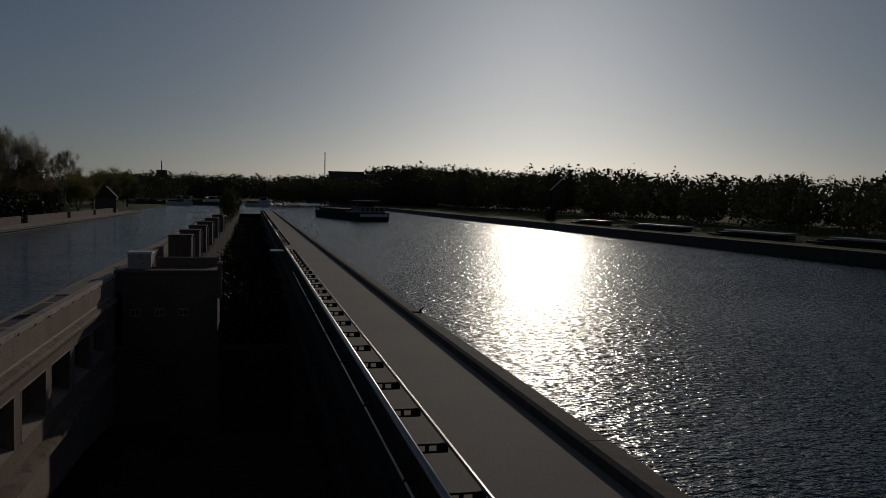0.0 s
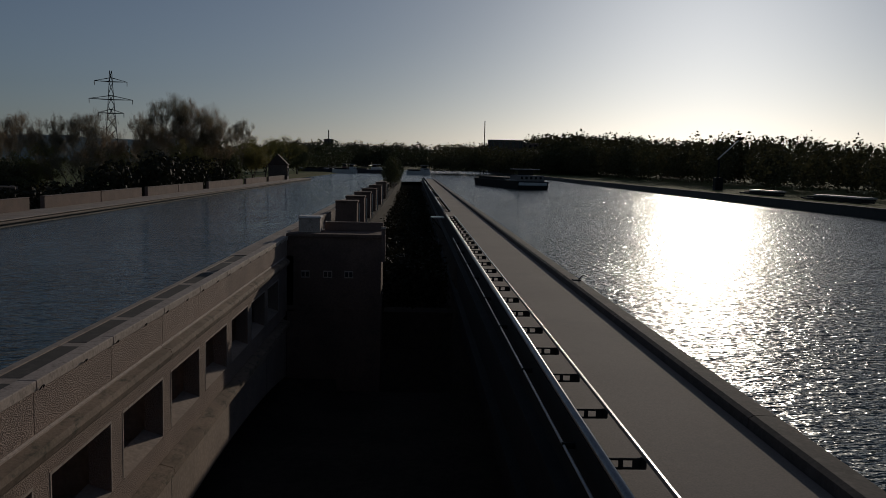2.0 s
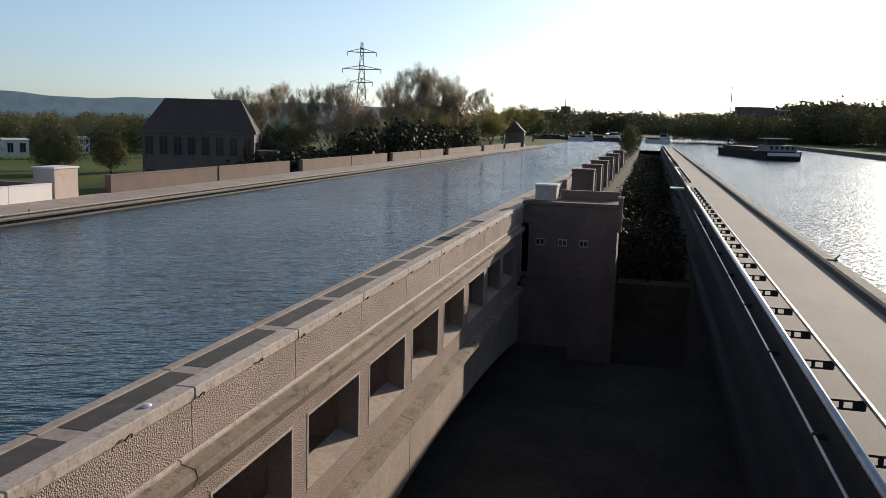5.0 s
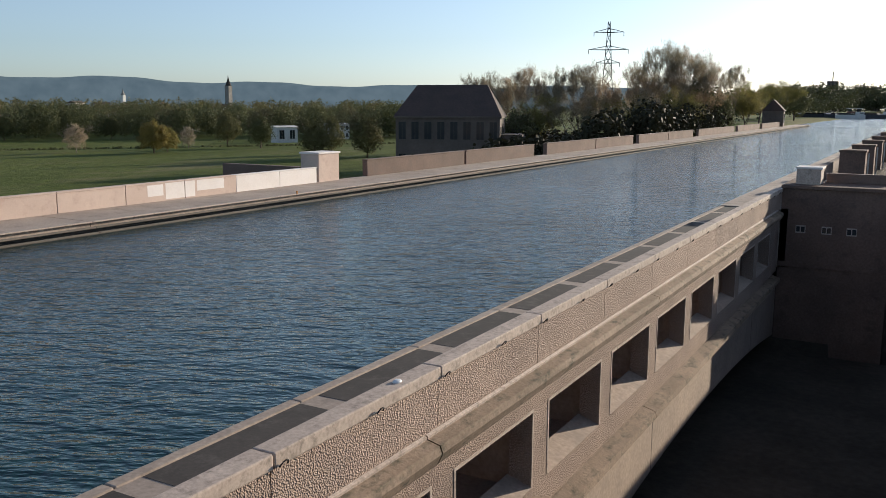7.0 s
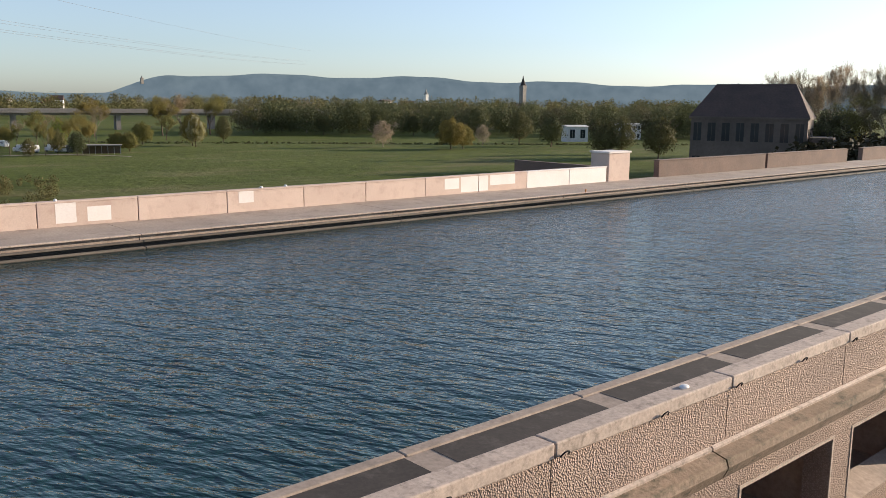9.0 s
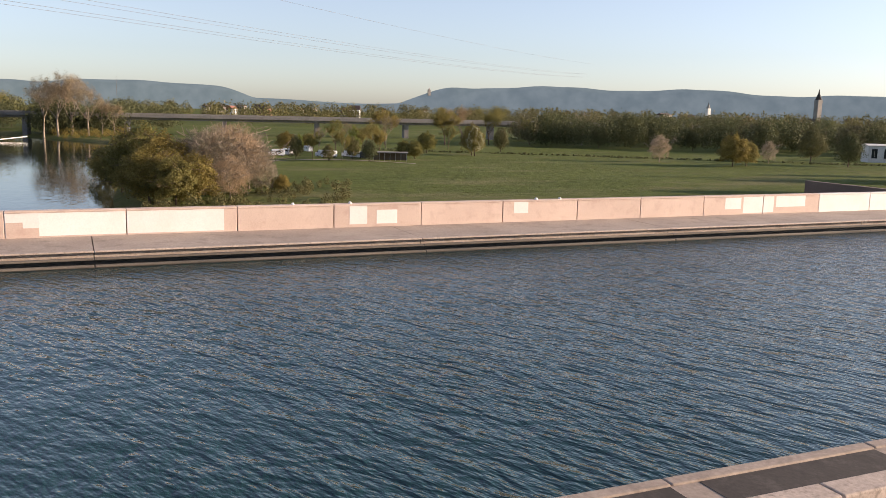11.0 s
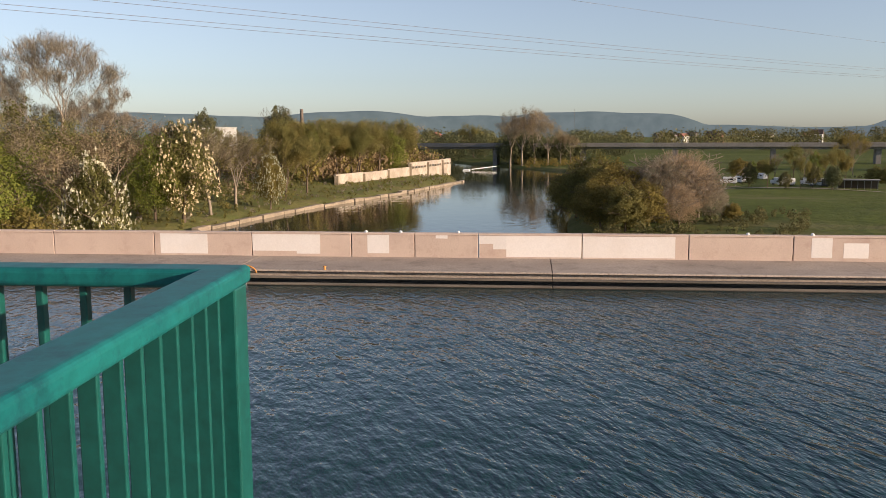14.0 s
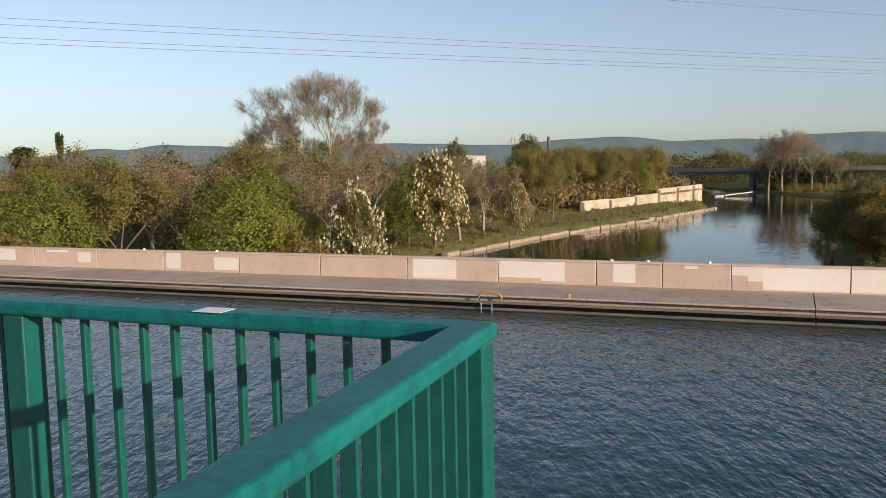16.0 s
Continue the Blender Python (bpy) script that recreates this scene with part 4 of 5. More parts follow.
# south bank of the river, front row
for az, d, el, kind, w in ((140, 120, 0.3, LEAFY[0], 1.1), (137.5, 105, 0.1, FRESH[0], 1.2), (135.5, 118, 0.8, LEAFY[1], 1.1), (133, 110, 0.2, LEAFY[2], 1.1), (131, 122, 1.3, BUDDY[0], 1.1),
                           (128.8, 116, 1.0, BUDDY[1], 1.1), (125.7, 107, 0.15, FRESH[0], 1.1), (124, 118, 0.4, FRESH[1], 1.25), (121.6, 124, 1.2, BUDDY[0], 1.0), (120.2, 116, -0.2, BUDDY[1], 0.9),
                           (122.8, 140, 1.9, LEAFY[0], 1.1), (118.2, 110, -0.9, CHEST[0], 0.75), (117.2, 150, 1.3, BUDDY[2], 1.0), (115.6, 165, 1.1, BUDDY[0], 1.0), (114.6, 160, 0.5, FRESH[0], 0.9),
                           (112.9, 160, 1.1, CHEST[0], 1.0), (111.2, 172, 0.5, BUDDY[1], 1.0), (109.6, 185, 0.4, BUDDY[2], 1.1), (107.4, 188, -1.0, CHEST[0], 0.8), (106.4, 205, -0.1, LEAFY[1], 1.0),
                           (105, 225, 0.0, LEAFY[2], 1.0), (119, 133, -2.6, LEAFY[1], 1.0), (136.3, 150, 1.6, LEAFY[2], 1.0), (130, 150, 1.4, DARKT[0], 1.0), (126, 152, 1.2, DARKT[1], 1.0), (133.5, 155, 1.3, FRESH[1], 1.0),
                           (139, 160, 1.2, BUDDY[0], 1.0), (124.5, 165, 1.6, LEAFY[1], 1.0), (119.5, 170, 1.1, LEAFY[0], 1.0), (116.6, 190, 0.9, DARKT[0], 0.9), (113.8, 195, 0.5, LEAFY[2], 0.9), (110.6, 215, 0.4, LEAFY[0], 0.9),
                           (108.5, 220, 0.2, BUDDY[0], 0.9), (141.5, 112, 0.4, BUDDY[1], 1.0), (143, 130, 0.9, LEAFY[0], 1.0), (145, 118, 0.6, LEAFY[1], 1.0), (139.2, 96, -3.4, BUSH[1], 1.2), (122.6, 104, -3.9, BUSH[1], 1.1)):
    by_polar(kind, az, d, el, w)
by_polar(BARE[0], 119.9, 205, 6.3, 1.16)
by_polar(BARE[1], 122.7, 215, 3.9, 0.95)
by_polar(BARE[1], 117.3, 215, 3.4, 0.9)
by_polar(POPLAR[0], 136.1, 260, 2.35, 0.3)
by_polar(POPLAR[0], 138.2, 255, 1.5, 1.2)
# wood behind the river wall
for i in range(85):
    az = 97.2 + 9.5 * rng.random()
    d = 250 + 85 * rng.random() + (104 - az) * 6
    x, y = polar(az, d)
    if y < banks(x)[0] - 19:
        by_polar(pick(LEAFY + LEAFY + BUDDY + FRESH), az, d, 0.3 + 0.75 * rng.random(), 0.85)
by_polar(DARKT[0], 111.4, 420, 1.75, 0.8)
by_polar(DARKT[1], 106.6, 430, 2.0, 0.85)
by_polar(BUDDY[0], 106.0, 440, 1.7, 0.9)
# wooded spit at the river bend
for az, d, el in ((91.5, 438, 1.45), (90.7, 432, 1.75), (89.9, 440, 1.6), (89.0, 430, 1.0), (88.2, 440, 0.3), (87.5, 436, 0.1), (91.0, 455, 1.2), (90.2, 462, 1.1)):
    by_polar(BUDDY[int(d) % 3], az, d, el, 0.95)
for az, d, el in ((91.4, 455, -0.3), (90.4, 452, -0.4), (89.4, 455, -0.3), (93.9, 560, 0.7), (93.2, 565, -0.1), (95.2, 560, -0.1), (88.6, 460, -0.2), (92.4, 520, -0.2)):
    by_polar(pick(DARKT + LEAFY), az, d, el, 1.2)
# bushes on the north bank
for az, d, el, kind, w in ((87.2, 165, -2.0, BUSH[0], 1.1), (86.0, 158, -1.1, BUSH[1], 1.1), (84.7, 150, -1.6, BUSH[0], 1.1), (85.6, 140, -2.6, BUSH[1], 1.2), (83.4, 152, -1.9, TWIGGY[0], 1.1), (81.9, 150, -1.2, TWIGGY[0], 1.15),
                           (80.5, 152, -0.9, TWIGGY[0], 1.2), (79.4, 158, -1.6, TWIGGY[0], 1.0), (82.8, 138, -2.9, BUSH[1], 1.0), (84.0, 136, -3.0, BUSH[0], 1.1), (78.6, 150, -2.9, TWIGGY[0], 1.0), (80.6, 140, -3.0, TWIGGY[0], 1.0),
                           (77.3, 150, -4.3, BUSH[1], 1.0), (86.9, 190, -1.7, BUSH[1], 1.0), (88.1, 205, -2.6, BUSH[0], 1.0)):
    by_polar(kind, az, d, el, w)
# meadow trees
for az, d, el, kind, w in ((64.8, 290, -0.7, BUSH[0], 0.8), (64.6, 286, -0.9, CHEST[0], 0.8), (62.9, 318, -0.9, DARKT[1], 0.8), (52.6, 282, -1.1, TWIGGY[0], 0.9), (48.1, 272, -0.9, BUSH[0], 1.0), (47.3, 276, -1.3, BUSH[1], 1.0),
                           (46.0, 300, -1.3, TWIGGY[0], 0.8), (73.8, 290, -0.7, LEAFY[1], 0.7), (72.6, 280, -1.0, FRESH[0], 0.7), (71.3, 285, -0.8, LEAFY[2], 0.8), (69.3, 262, -1.9, BUSH[0], 1.0), (68.6, 260, -1.9, BUSH[1], 0.9),
                           (77.0, 300, -1.5, BUSH[0], 1.2), (75.3, 246, -1.5, LEAFY[0], 0.7), (73.4, 244, -1.35, LEAFY[2], 0.6), (72.7, 250, -1.7, DARKT[1], 0.8), (71.6, 242, -1.9, DARKT[0], 0.9), (74.3, 240, -2.3, DARKT[1], 1.0), (76.4, 246, -1.7, DARKT[0], 0.8), (76.2, 275, -1.6, FRESH[1], 0.6), (74.9, 280, -1.2, BUDDY[2], 0.7), (72.0, 272, -1.1, LEAFY[1], 0.6), (70.9, 268, -1.3, LEAFY[0], 0.6), (73.2, 300, -0.9, BUDDY[0], 0.8), (67.8, 300, -1.3, BUSH[0], 1.0), (66.4, 330, -0.9, LEAFY[2], 0.8), (56.5, 385, -0.7, DARKT[0], 1.0), (50.6, 385, -0.7, DARKT[1], 0.9), (75.6, 320, -1.6, BUSH[1], 1.2), (38.0, 235, -0.9, DARKT[0], 1.0), (36.9, 260, -0.7, DARKT[1], 0.9), (34.6, 240, -0.7, DARKT[1], 1.0), (41.5, 300, -0.6, DARKT[0], 1.0),
                           (43.6, 320, -0.4, DARKT[1], 1.0), (70.5, 330, -0.4, BUDDY[0], 0.8), (61.0, 400, -0.3, LEAFY[2], 1.0), (59.2, 410, -0.5, DARKT[0], 1.0),
                           (66.6, 372, 0.2, LEAFY[0], 1.0), (65.4, 380, 0.4, BUDDY[1], 1.0), (63.7, 388, 0.35, LEAFY[1], 1.0), (70.6, 366, 0.05, LEAFY[2], 0.9), (57.6, 420, 0.25, BUDDY[2], 1.0)):
    by_polar(kind, az, d, el, w)
# tall row beyond the brown towpath wall
for az, d, el, kind, w in ((27.2, 225, 2.0, BARE[0], 0.8), (25.9, 230, 2.2, BARE[1], 0.8), (24.3, 225, 2.6, BARE[0], 0.7), (22.4, 228, 2.5, BARE[1], 0.65), (20.6, 230, 2.8, BARE[0], 0.85), (19.4, 240, 1.9, BARE[1], 0.7), (17.0, 240, 2.8, BARE[1], 0.7),
                           (15.3, 235, 3.9, BARE[0], 0.85), (14.2, 238, 3.8, BARE[1], 0.85), (13.2, 240, 2.3, DARKT[0], 0.6), (11.2, 245, 2.65, BARE[0], 0.6), (23.3, 215, 0.6, LEAFY[0], 1.0), (21.4, 212, 0.5, BUDDY[1], 1.0),
                           (19.8, 215, 0.8, BUDDY[0], 1.0), (18.2, 218, 0.6, LEAFY[1], 1.0), (16.4, 215, 0.9, BUDDY[2], 1.0), (14.8, 220, 1.0, LEAFY[2], 1.0), (13.0, 225, 1.2, BUDDY[1], 1.0), (11.9, 235, 0.8, DARKT[0], 0.8),
                           (10.4, 300, 1.2, LEAFY[0], 1.0), (9.6, 330, 1.5, LEAFY[1], 1.0), (8.6, 380, 1.6, LEAFY[2], 1.1), (7.6, 430, 1.5, DARKT[0], 1.0), (24.6, 190, -0.1, DARKT[1], 1.0), (25.6, 195, 0.2, BUDDY[0], 0.9), (30, 260, 1.2, DARKT[0], 0.8)):
    by_polar(kind, az, d, el, w)
# scrub on the strip between the canals
for x, y, h in ((-5.4, 222, 8.2), (-4.6, 230, 8.6), (-5.8, 240, 8.0)):
    plant(DARKT[int(y) % 2], x, y, h, 0.2, 0.75)


# ---------------------------------------------------------------- far woods
def woods(name, spots, leaf, per_tree, size, label):
    """One mesh of many far crowns; spots: x, y, base z, height."""
    rs = np.random.default_rng(len(name) * 7 + 3)
    sp = np.asarray(spots)
    n = len(sp)
    h = sp[:, 3]
    u = rs.normal(size=(n, per_tree, 3))
    u /= np.linalg.norm(u, axis=2, keepdims=True)
    u *= rs.uniform(0.68, 1.0, (n, per_tree, 1))
    lump = 1 + 0.25 * np.sin(u[:, :, 0:1] * 5 + sp[:, None, 0:1]) * np.sin(u[:, :, 1:2] * 4 + sp[:, None, 1:2])
    rad = (h * rs.uniform(0.32, 0.5, n))[:, None]
    c = np.stack([sp[:, 0:1] + u[:, :, 0] * rad * lump[:, :, 0], sp[:, 1:2] + u[:, :, 1] * rad * lump[:, :, 0],
                  sp[:, 2:3] + h[:, None] * 0.54 + u[:, :, 2] * h[:, None] * 0.46 * lump[:, :, 0]], 2).reshape(-1, 3)
    s = np.repeat(h, per_tree) * size * rs.uniform(0.6, 1.3, n * per_tree)
    V, F = leaf_quads(c, s, rs, face=u.reshape(-1, 3) + np.array([0, 0, 0.15]), loose=0.6)
    return tagged(new(name, array_mesh(name, V, F, leaf)), label, "woods", kind="stuff")


def belt(n, az0, az1, d0, d1, el0, el1, base=None):
    out = []
    for _ in range(n):
        az, d = rng.uniform(az0, az1), rng.uniform(d0, d1)
        x, y = polar(az, d)
        z = ground_at(x, y) if base is None else base
        h = 6.43 + d * math.tan(radians(rng.uniform(el0, el1))) - z
        out.append((x, y, z, max(h, 4.0)))
    return out


edge = belt(300, 30, 62, 380, 520, -0.75, 0.3)
woods("wood_meadow_edge", edge[:150], L_WOOD, 900, 0.027, "dark belt of woods along the far edge of the meadow")
woods("wood_meadow_olive", edge[150:240], L_WOOD, 900, 0.027, "olive spring trees along the far edge of the meadow")
woods("wood_meadow_brown", edge[240:], L_WOODBROWN, 900, 0.025, "brown budding trees along the far edge of the meadow")
woods("wood_town", belt(900, 28, 145, 700, 1500, -0.35, 0.46), L_WOOD, 220, 0.052, "distant trees among the houses of the town")
woods("wood_north", belt(420, -12, 9, 960, 1150, 0.5, 1.45, 0.8), L_FAR, 250, 0.05, "distant wooded shore closing the canal basin")
right = []
for _ in range(500):
    y = 30 + 900 * rng.random() ** 1.3
    x = rng.uniform(84, 140) + 0.03 * y
    d = math.hypot(x, y)
    swell = 1.0 + 0.09 * math.sin(y * 0.045) + 0.07 * math.sin(y * 0.019 + 2)
    right.append((x, y, 1.2, 5 + d * math.tan(radians(rng.uniform(1.2, 2.1) * swell))))
woods("wood_right_bank", right, L_FAR, 470, 0.041, "dark unlit trees along the far bank of the new canal")
left = []
for _ in range(160):
    y = rng.uniform(330, 900)
    x = rng.uniform(-130, -52) - 0.02 * y
    d = math.hypot(x, y)
    left.append((x, y, 0.2, 5 + d * math.tan(radians(rng.uniform(0.5, 1.4)))))
woods("wood_left_bank", left, L_FAR, 150, 0.052, "dark trees along the far left canal bank")
under = []
for _ in range(270):
    x, y = polar(rng.uniform(9, 27), rng.uniform(150, 230))
    if x < -46:
        under.append((x, y, ground_at(x, y) - 0.5, rng.uniform(5, 10.5)))
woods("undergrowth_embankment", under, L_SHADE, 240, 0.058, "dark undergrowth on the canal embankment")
scrub = []
for _ in range(150):
    az = rng.uniform(104, 145)
    x, y = polar(az, rng.uniform(100, 190))
    if y < banks(x)[0] - 9:
        scrub.append((x, y, ground_at(x, y) - 0.4, rng.uniform(0.8, 2.6)))
woods("scrub_south_bank", scrub, L_OLIVE, 150, 0.07, "low scrub between the trees of the river bank")
under2 = []
for _ in range(230):
    az = rng.uniform(105, 146)
    x, y = polar(az, rng.uniform(132, 235))
    if y < banks(x)[0] - 16:
        under2.append((x, y, ground_at(x, y) - 0.5, rng.uniform(4.5, 9.5)))
woods("understorey_budding", under2[::2], L_BROWN, 170, 0.05, "brown budding understorey of the river wood")
woods("understorey_olive", under2[1::2], L_OLIVE, 170, 0.05, "olive-green understorey of the river wood")
mid = []
for _ in range(420):
    y = 62 + 240 * rng.random()
    if rng.random() < 0.3:
        mid.append((rng.uniform(-6.6, -4.4), y, 0.2, rng.uniform(0.6, 1.5)))
    else:
        x = rng.uniform(-3.4, 2.9)
        mid.append((x, y, -6.6, rng.uniform(4.0, 6.2)))
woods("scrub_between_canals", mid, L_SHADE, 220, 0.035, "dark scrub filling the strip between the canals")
tufts = []
for _ in range(900):
    x = rng.uniform(-330, -100)
    y = float(banks(x)[0]) - 1.5 - 26 * rng.random()
    tufts.append((x, y, ground_at(x, y) - 0.1, rng.uniform(0.35, 1.1)))
woods("rough_grass_bank", tufts[:600], L_OLIVE, 26, 0.22, "rough grass tufts on the sunny river bank")
woods("dry_grass_bank", tufts[600:], L_TAN, 26, 0.2, "dry tan grass tufts on the sunny river bank")
shrubs = []
for _ in range(70):
    az = rng.uniform(105, 119)
    x, y = polar(az, rng.uniform(130, 235))
    if y < banks(x)[0] - 7:
        shrubs.append((x, y, ground_at(x, y) - 0.4, rng.uniform(1.5, 4.0)))
woods("shrubs_river_bank", shrubs, L_OLIVE, 150, 0.06, "small olive shrubs below the bank trees")
hedge = []
for _ in range(460):
    t = rng.random()
    x, y = -300 + 130 * t + rng.normal() * 1.5, 100 + 190 * t + rng.normal() * 2
    hedge.append((x, y, ground_at(x, y) - 0.3, rng.uniform(0.5, 1.1)))
woods("hedge_meadow", hedge, L_WOOD, 60, 0.16, "low dark hedge line crossing the meadow")


lowbank = []
for _ in range(190):
    x, y = polar(rng.uniform(73, 90), rng.uniform(112, 168))
    if y > banks(x)[1] + 4:
        lowbank.append((x, y, ground_at(x, y) - 0.3, rng.uniform(1.0, 2.6)))
woods("scrub_north_bank", lowbank, L_WOOD, 150, 0.07, "low olive scrub under the bushes of the river bank")
spit = []
for _ in range(90):
    x, y = polar(rng.uniform(86.8, 92.6), rng.uniform(412, 450))
    if y > banks(x)[1] + 1.5:
        spit.append((x, y, ground_at(x, y) - 0.4, rng.uniform(1.2, 4.5)))
woods("scrub_river_bend", spit, L_OLIVE, 150, 0.06, "low olive scrub on the wooded river bend")
thick = []
for _ in range(260):
    x = rng.uniform(-352, -236)
    y = float(np.interp(x, [-352, -243], [-35, -58])) - rng.uniform(3, 30)
    thick.append((x, y, ground_at(x, y) - 0.5, rng.uniform(5.5, 12.5)))
woods("thicket_river_wall", thick[:130], L_OLIVE, 170, 0.06, "olive thicket behind the river wall")
woods("thicket_budding", thick[130:], L_BROWN, 170, 0.05, "brown budding thicket behind the river wall")
bend = belt(70, 84, 97.5, 500, 620, -0.6, 0.45) + belt(46, 86.6, 91.8, 440, 478, -0.9, 0.25)
woods("wood_river_bend", bend, L_WOOD, 420, 0.035, "dark trees around the river bend and under the bridge")
woods("wood_silo_front", belt(160, -11, -1.5, 560, 680, 0.6, 1.45, 1.0), L_FAR, 150, 0.05, "dark wood in front of the silo building")


# ---------------------------------------------------------------- far ridge
def build_ridge():
    az = np.linspace(14, 165, 420)
    el = 0.48 + 0.1 * np.sin(az * 0.5)
    a = smoothstep(71.8, 65.6, az) * (1.50 + 0.18 * np.cos((az - 58) * 0.1) + 0.1 * np.cos((az - 50.4) * 0.68) + 0.02 * np.sin(az * 2.1) - 0.1 * smoothstep(50, 44, az))
    b = smoothstep(77.0, 81.4, az) * (1.42 + 0.13 * np.cos((az - 87) * 0.44) + 0.06 * np.cos((az - 102) * 0.21) + 0.02 * np.sin(az * 1.7))
    el = np.maximum(np.maximum(a, b), el)
    for at, wide, dip in ((91.5, 1.0, 0.1), (97.2, 1.3, 0.2), (107.5, 1.2, 0.1), (132.2, 1.2, 0.2), (138.0, 2.4, 0.4)):
        el = el - dip * np.exp(-((az - at) / wide) ** 2)
    D = 4300.0
    x, y = -D * np.sin(np.radians(az)), D * np.cos(np.radians(az))
    top = 6.4 + D * np.tan(np.radians(el))
    rows = []
    for k, (f, g) in enumerate(((0.985, 0.0), (0.992, 0.45), (1.0, 0.86), (1.01, 1.0), (1.03, 0.9), (1.04, 0.0))):
        rows.append(np.stack([x * f, y * f, -30 + (top + 30) * g], 1))
    V = np.concatenate(rows)
    n = len(az)
    i = (np.arange(len(rows) - 1)[:, None] * n + np.arange(n - 1)[None, :]).ravel()
    F = np.stack([i, i + 1, i + n + 1, i + n], 1)
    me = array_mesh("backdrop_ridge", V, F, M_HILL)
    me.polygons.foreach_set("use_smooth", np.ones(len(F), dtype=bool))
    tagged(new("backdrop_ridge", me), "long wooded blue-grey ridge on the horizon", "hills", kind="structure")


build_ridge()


# ---------------------------------------------------------------- buildings and distance
def house(x, y, w, d, h, roof_h, turn, wall, roof, label, hip=0.0, rows=1, cols=3, z=None, name="house", group="town houses", win=1.0):
    z = ground_at(x, y) - 0.3 if z is None else z
    root = tagged(new(name), label, "house", group)
    root.matrix_basis = Matrix.Translation((x, y, z)) @ Matrix.Rotation(radians(turn), 4, 'Z')
    part("wall", box(fresh(), -w / 2, w / 2, -d / 2, d / 2, 0, h), wall, root)
    bm = fresh()
    o = 0.4
    e = [bm.verts.new(v) for v in ((-w / 2 - o, -d / 2 - o, h), (w / 2 + o, -d / 2 - o, h), (w / 2 + o, d / 2 + o, h), (-w / 2 - o, d / 2 + o, h))]
    r = [bm.verts.new((-w / 2 - o + hip, 0, h + roof_h)), bm.verts.new((w / 2 + o - hip, 0, h + roof_h))]
    for q in ((e[0], e[1], r[1], r[0]), (e[2], e[3], r[0], r[1]), (e[1], e[2], r[1]), (e[3], e[0], r[0]), (e[3], e[2], e[1], e[0])):
        bm.faces.new(q)
    part("roof", bm, roof, root)
    for j in range(rows):
        for i in range(cols):
            wx = -w / 2 + (i + 0.5) * w / cols
            wz = h * (j + 0.55) / rows
            ww, wh = w / cols * 0.24 * win, h / rows * 0.27
            for s in (-1, 1):
                wd = part("window", box(fresh(), wx - ww * 1.15, wx + ww * 1.15, s * d / 2 - 0.05, s * d / 2 + 0.05, wz - wh * 1.08, wz + wh * 1.08), wall, root)
                for t in (-1, 1):
                    part("pane", box(fresh(), wx + min(0, t) * ww + 0.04, wx + max(0, t) * ww - 0.04, s * d / 2 - 0.08, s * d / 2 + 0.08, wz - wh, wz + wh), M_GLASS, wd)
    return root


# large old pump house in the shade
px, py = polar(29.4, 178)
pump = house(px, py, 24, 17, 12.6, 6.2, 22, M_OLDSTONE, M_ROOF, "large old sandstone pump house with a steep brown hipped roof", hip=4.0, rows=2, cols=8, z=-8.2, name="pump_house", group="", win=1.2)
for s in (-1, 1):
    for i in range(4):
        part("window", box(fresh(), s * 12 - 0.06, s * 12 + 0.06, -6.5 + i * 3.6, -5.0 + i * 3.6, 6.5, 10.5), M_GLASS, pump)
pump.matrix_basis = Matrix.Translation((*polar(29.4 - 0.45, math.hypot(px, py)), -8.2)) @ Matrix.Rotation(radians(22), 4, 'Z') @ Matrix.Diagonal((0.86, 0.9, 1, 1))
part("cornice", box(fresh(), -12.4, 12.4, -8.9, 8.9, 12.2, 12.58), M_OLDSTONE, pump)
part("annex", box(fresh(), 12.3, 17, -6, 6, 0, 9), M_OLDSTONE, pump)

hx, hy = polar(40.0, 345)
house(hx, hy, 8.5, 7, 6.2, 0.6, 60, M_PLASTER, M_PLASTER, "small white flat-roofed cabin beside the trees", rows=1, cols=2, group="white cabins")
hx, hy = polar(36.6, 380)
house(hx, hy, 9, 7, 6.6, 0.5, 60, M_PLASTER, M_PLASTER, "small white building with a row of windows", rows=2, cols=4, group="white cabins")
for i in range(46):
    az, d = rng.uniform(30, 104), rng.uniform(1050, 1700)
    x, y = polar(az, d)
    house(x, y, rng.uniform(10, 22), rng.uniform(9, 13), rng.uniform(10, 16.5), rng.uniform(2, 6), rng.uniform(0, 180), pick([M_TOWN, M_TOWN, M_BRICK, M_PLASTER]), pick([M_REDROOF, M_ROOF, M_ROOF]),
          "distant town house with a pitched roof among trees", rows=2, cols=4)
hx, hy = polar(110.6, 520)
house(hx, hy, 60, 22, 17.6, 0.4, 20, M_PLASTER, M_PLASTER, "long white flat-roofed hall behind the trees", rows=1, cols=9, name="factory_hall", group="")
hx, hy = polar(-6.1, 700)
house(hx, hy, 27, 20, 26, 0.4, 0, M_OLDSTONE, M_OLDSTONE, "dark flat-topped silo building behind the woods", rows=3, cols=5, z=1, name="silo_building", group="")
hx, hy = polar(-7.6, 705)
house(hx, hy, 14, 20, 24, 0.4, 0, M_OLDSTONE, M_OLDSTONE, "lower dark block beside the silo building", rows=3, cols=3, z=1, name="silo_annex", group="")
hx, hy = polar(5.6, 1250)
house(hx, hy, 13, 13, 38, 2, 10, M_OLDSTONE, M_ROOF, "distant tower block on the horizon", rows=6, cols=3, z=0, name="tower_block", group="")
hx, hy = polar(3.2, 1250)
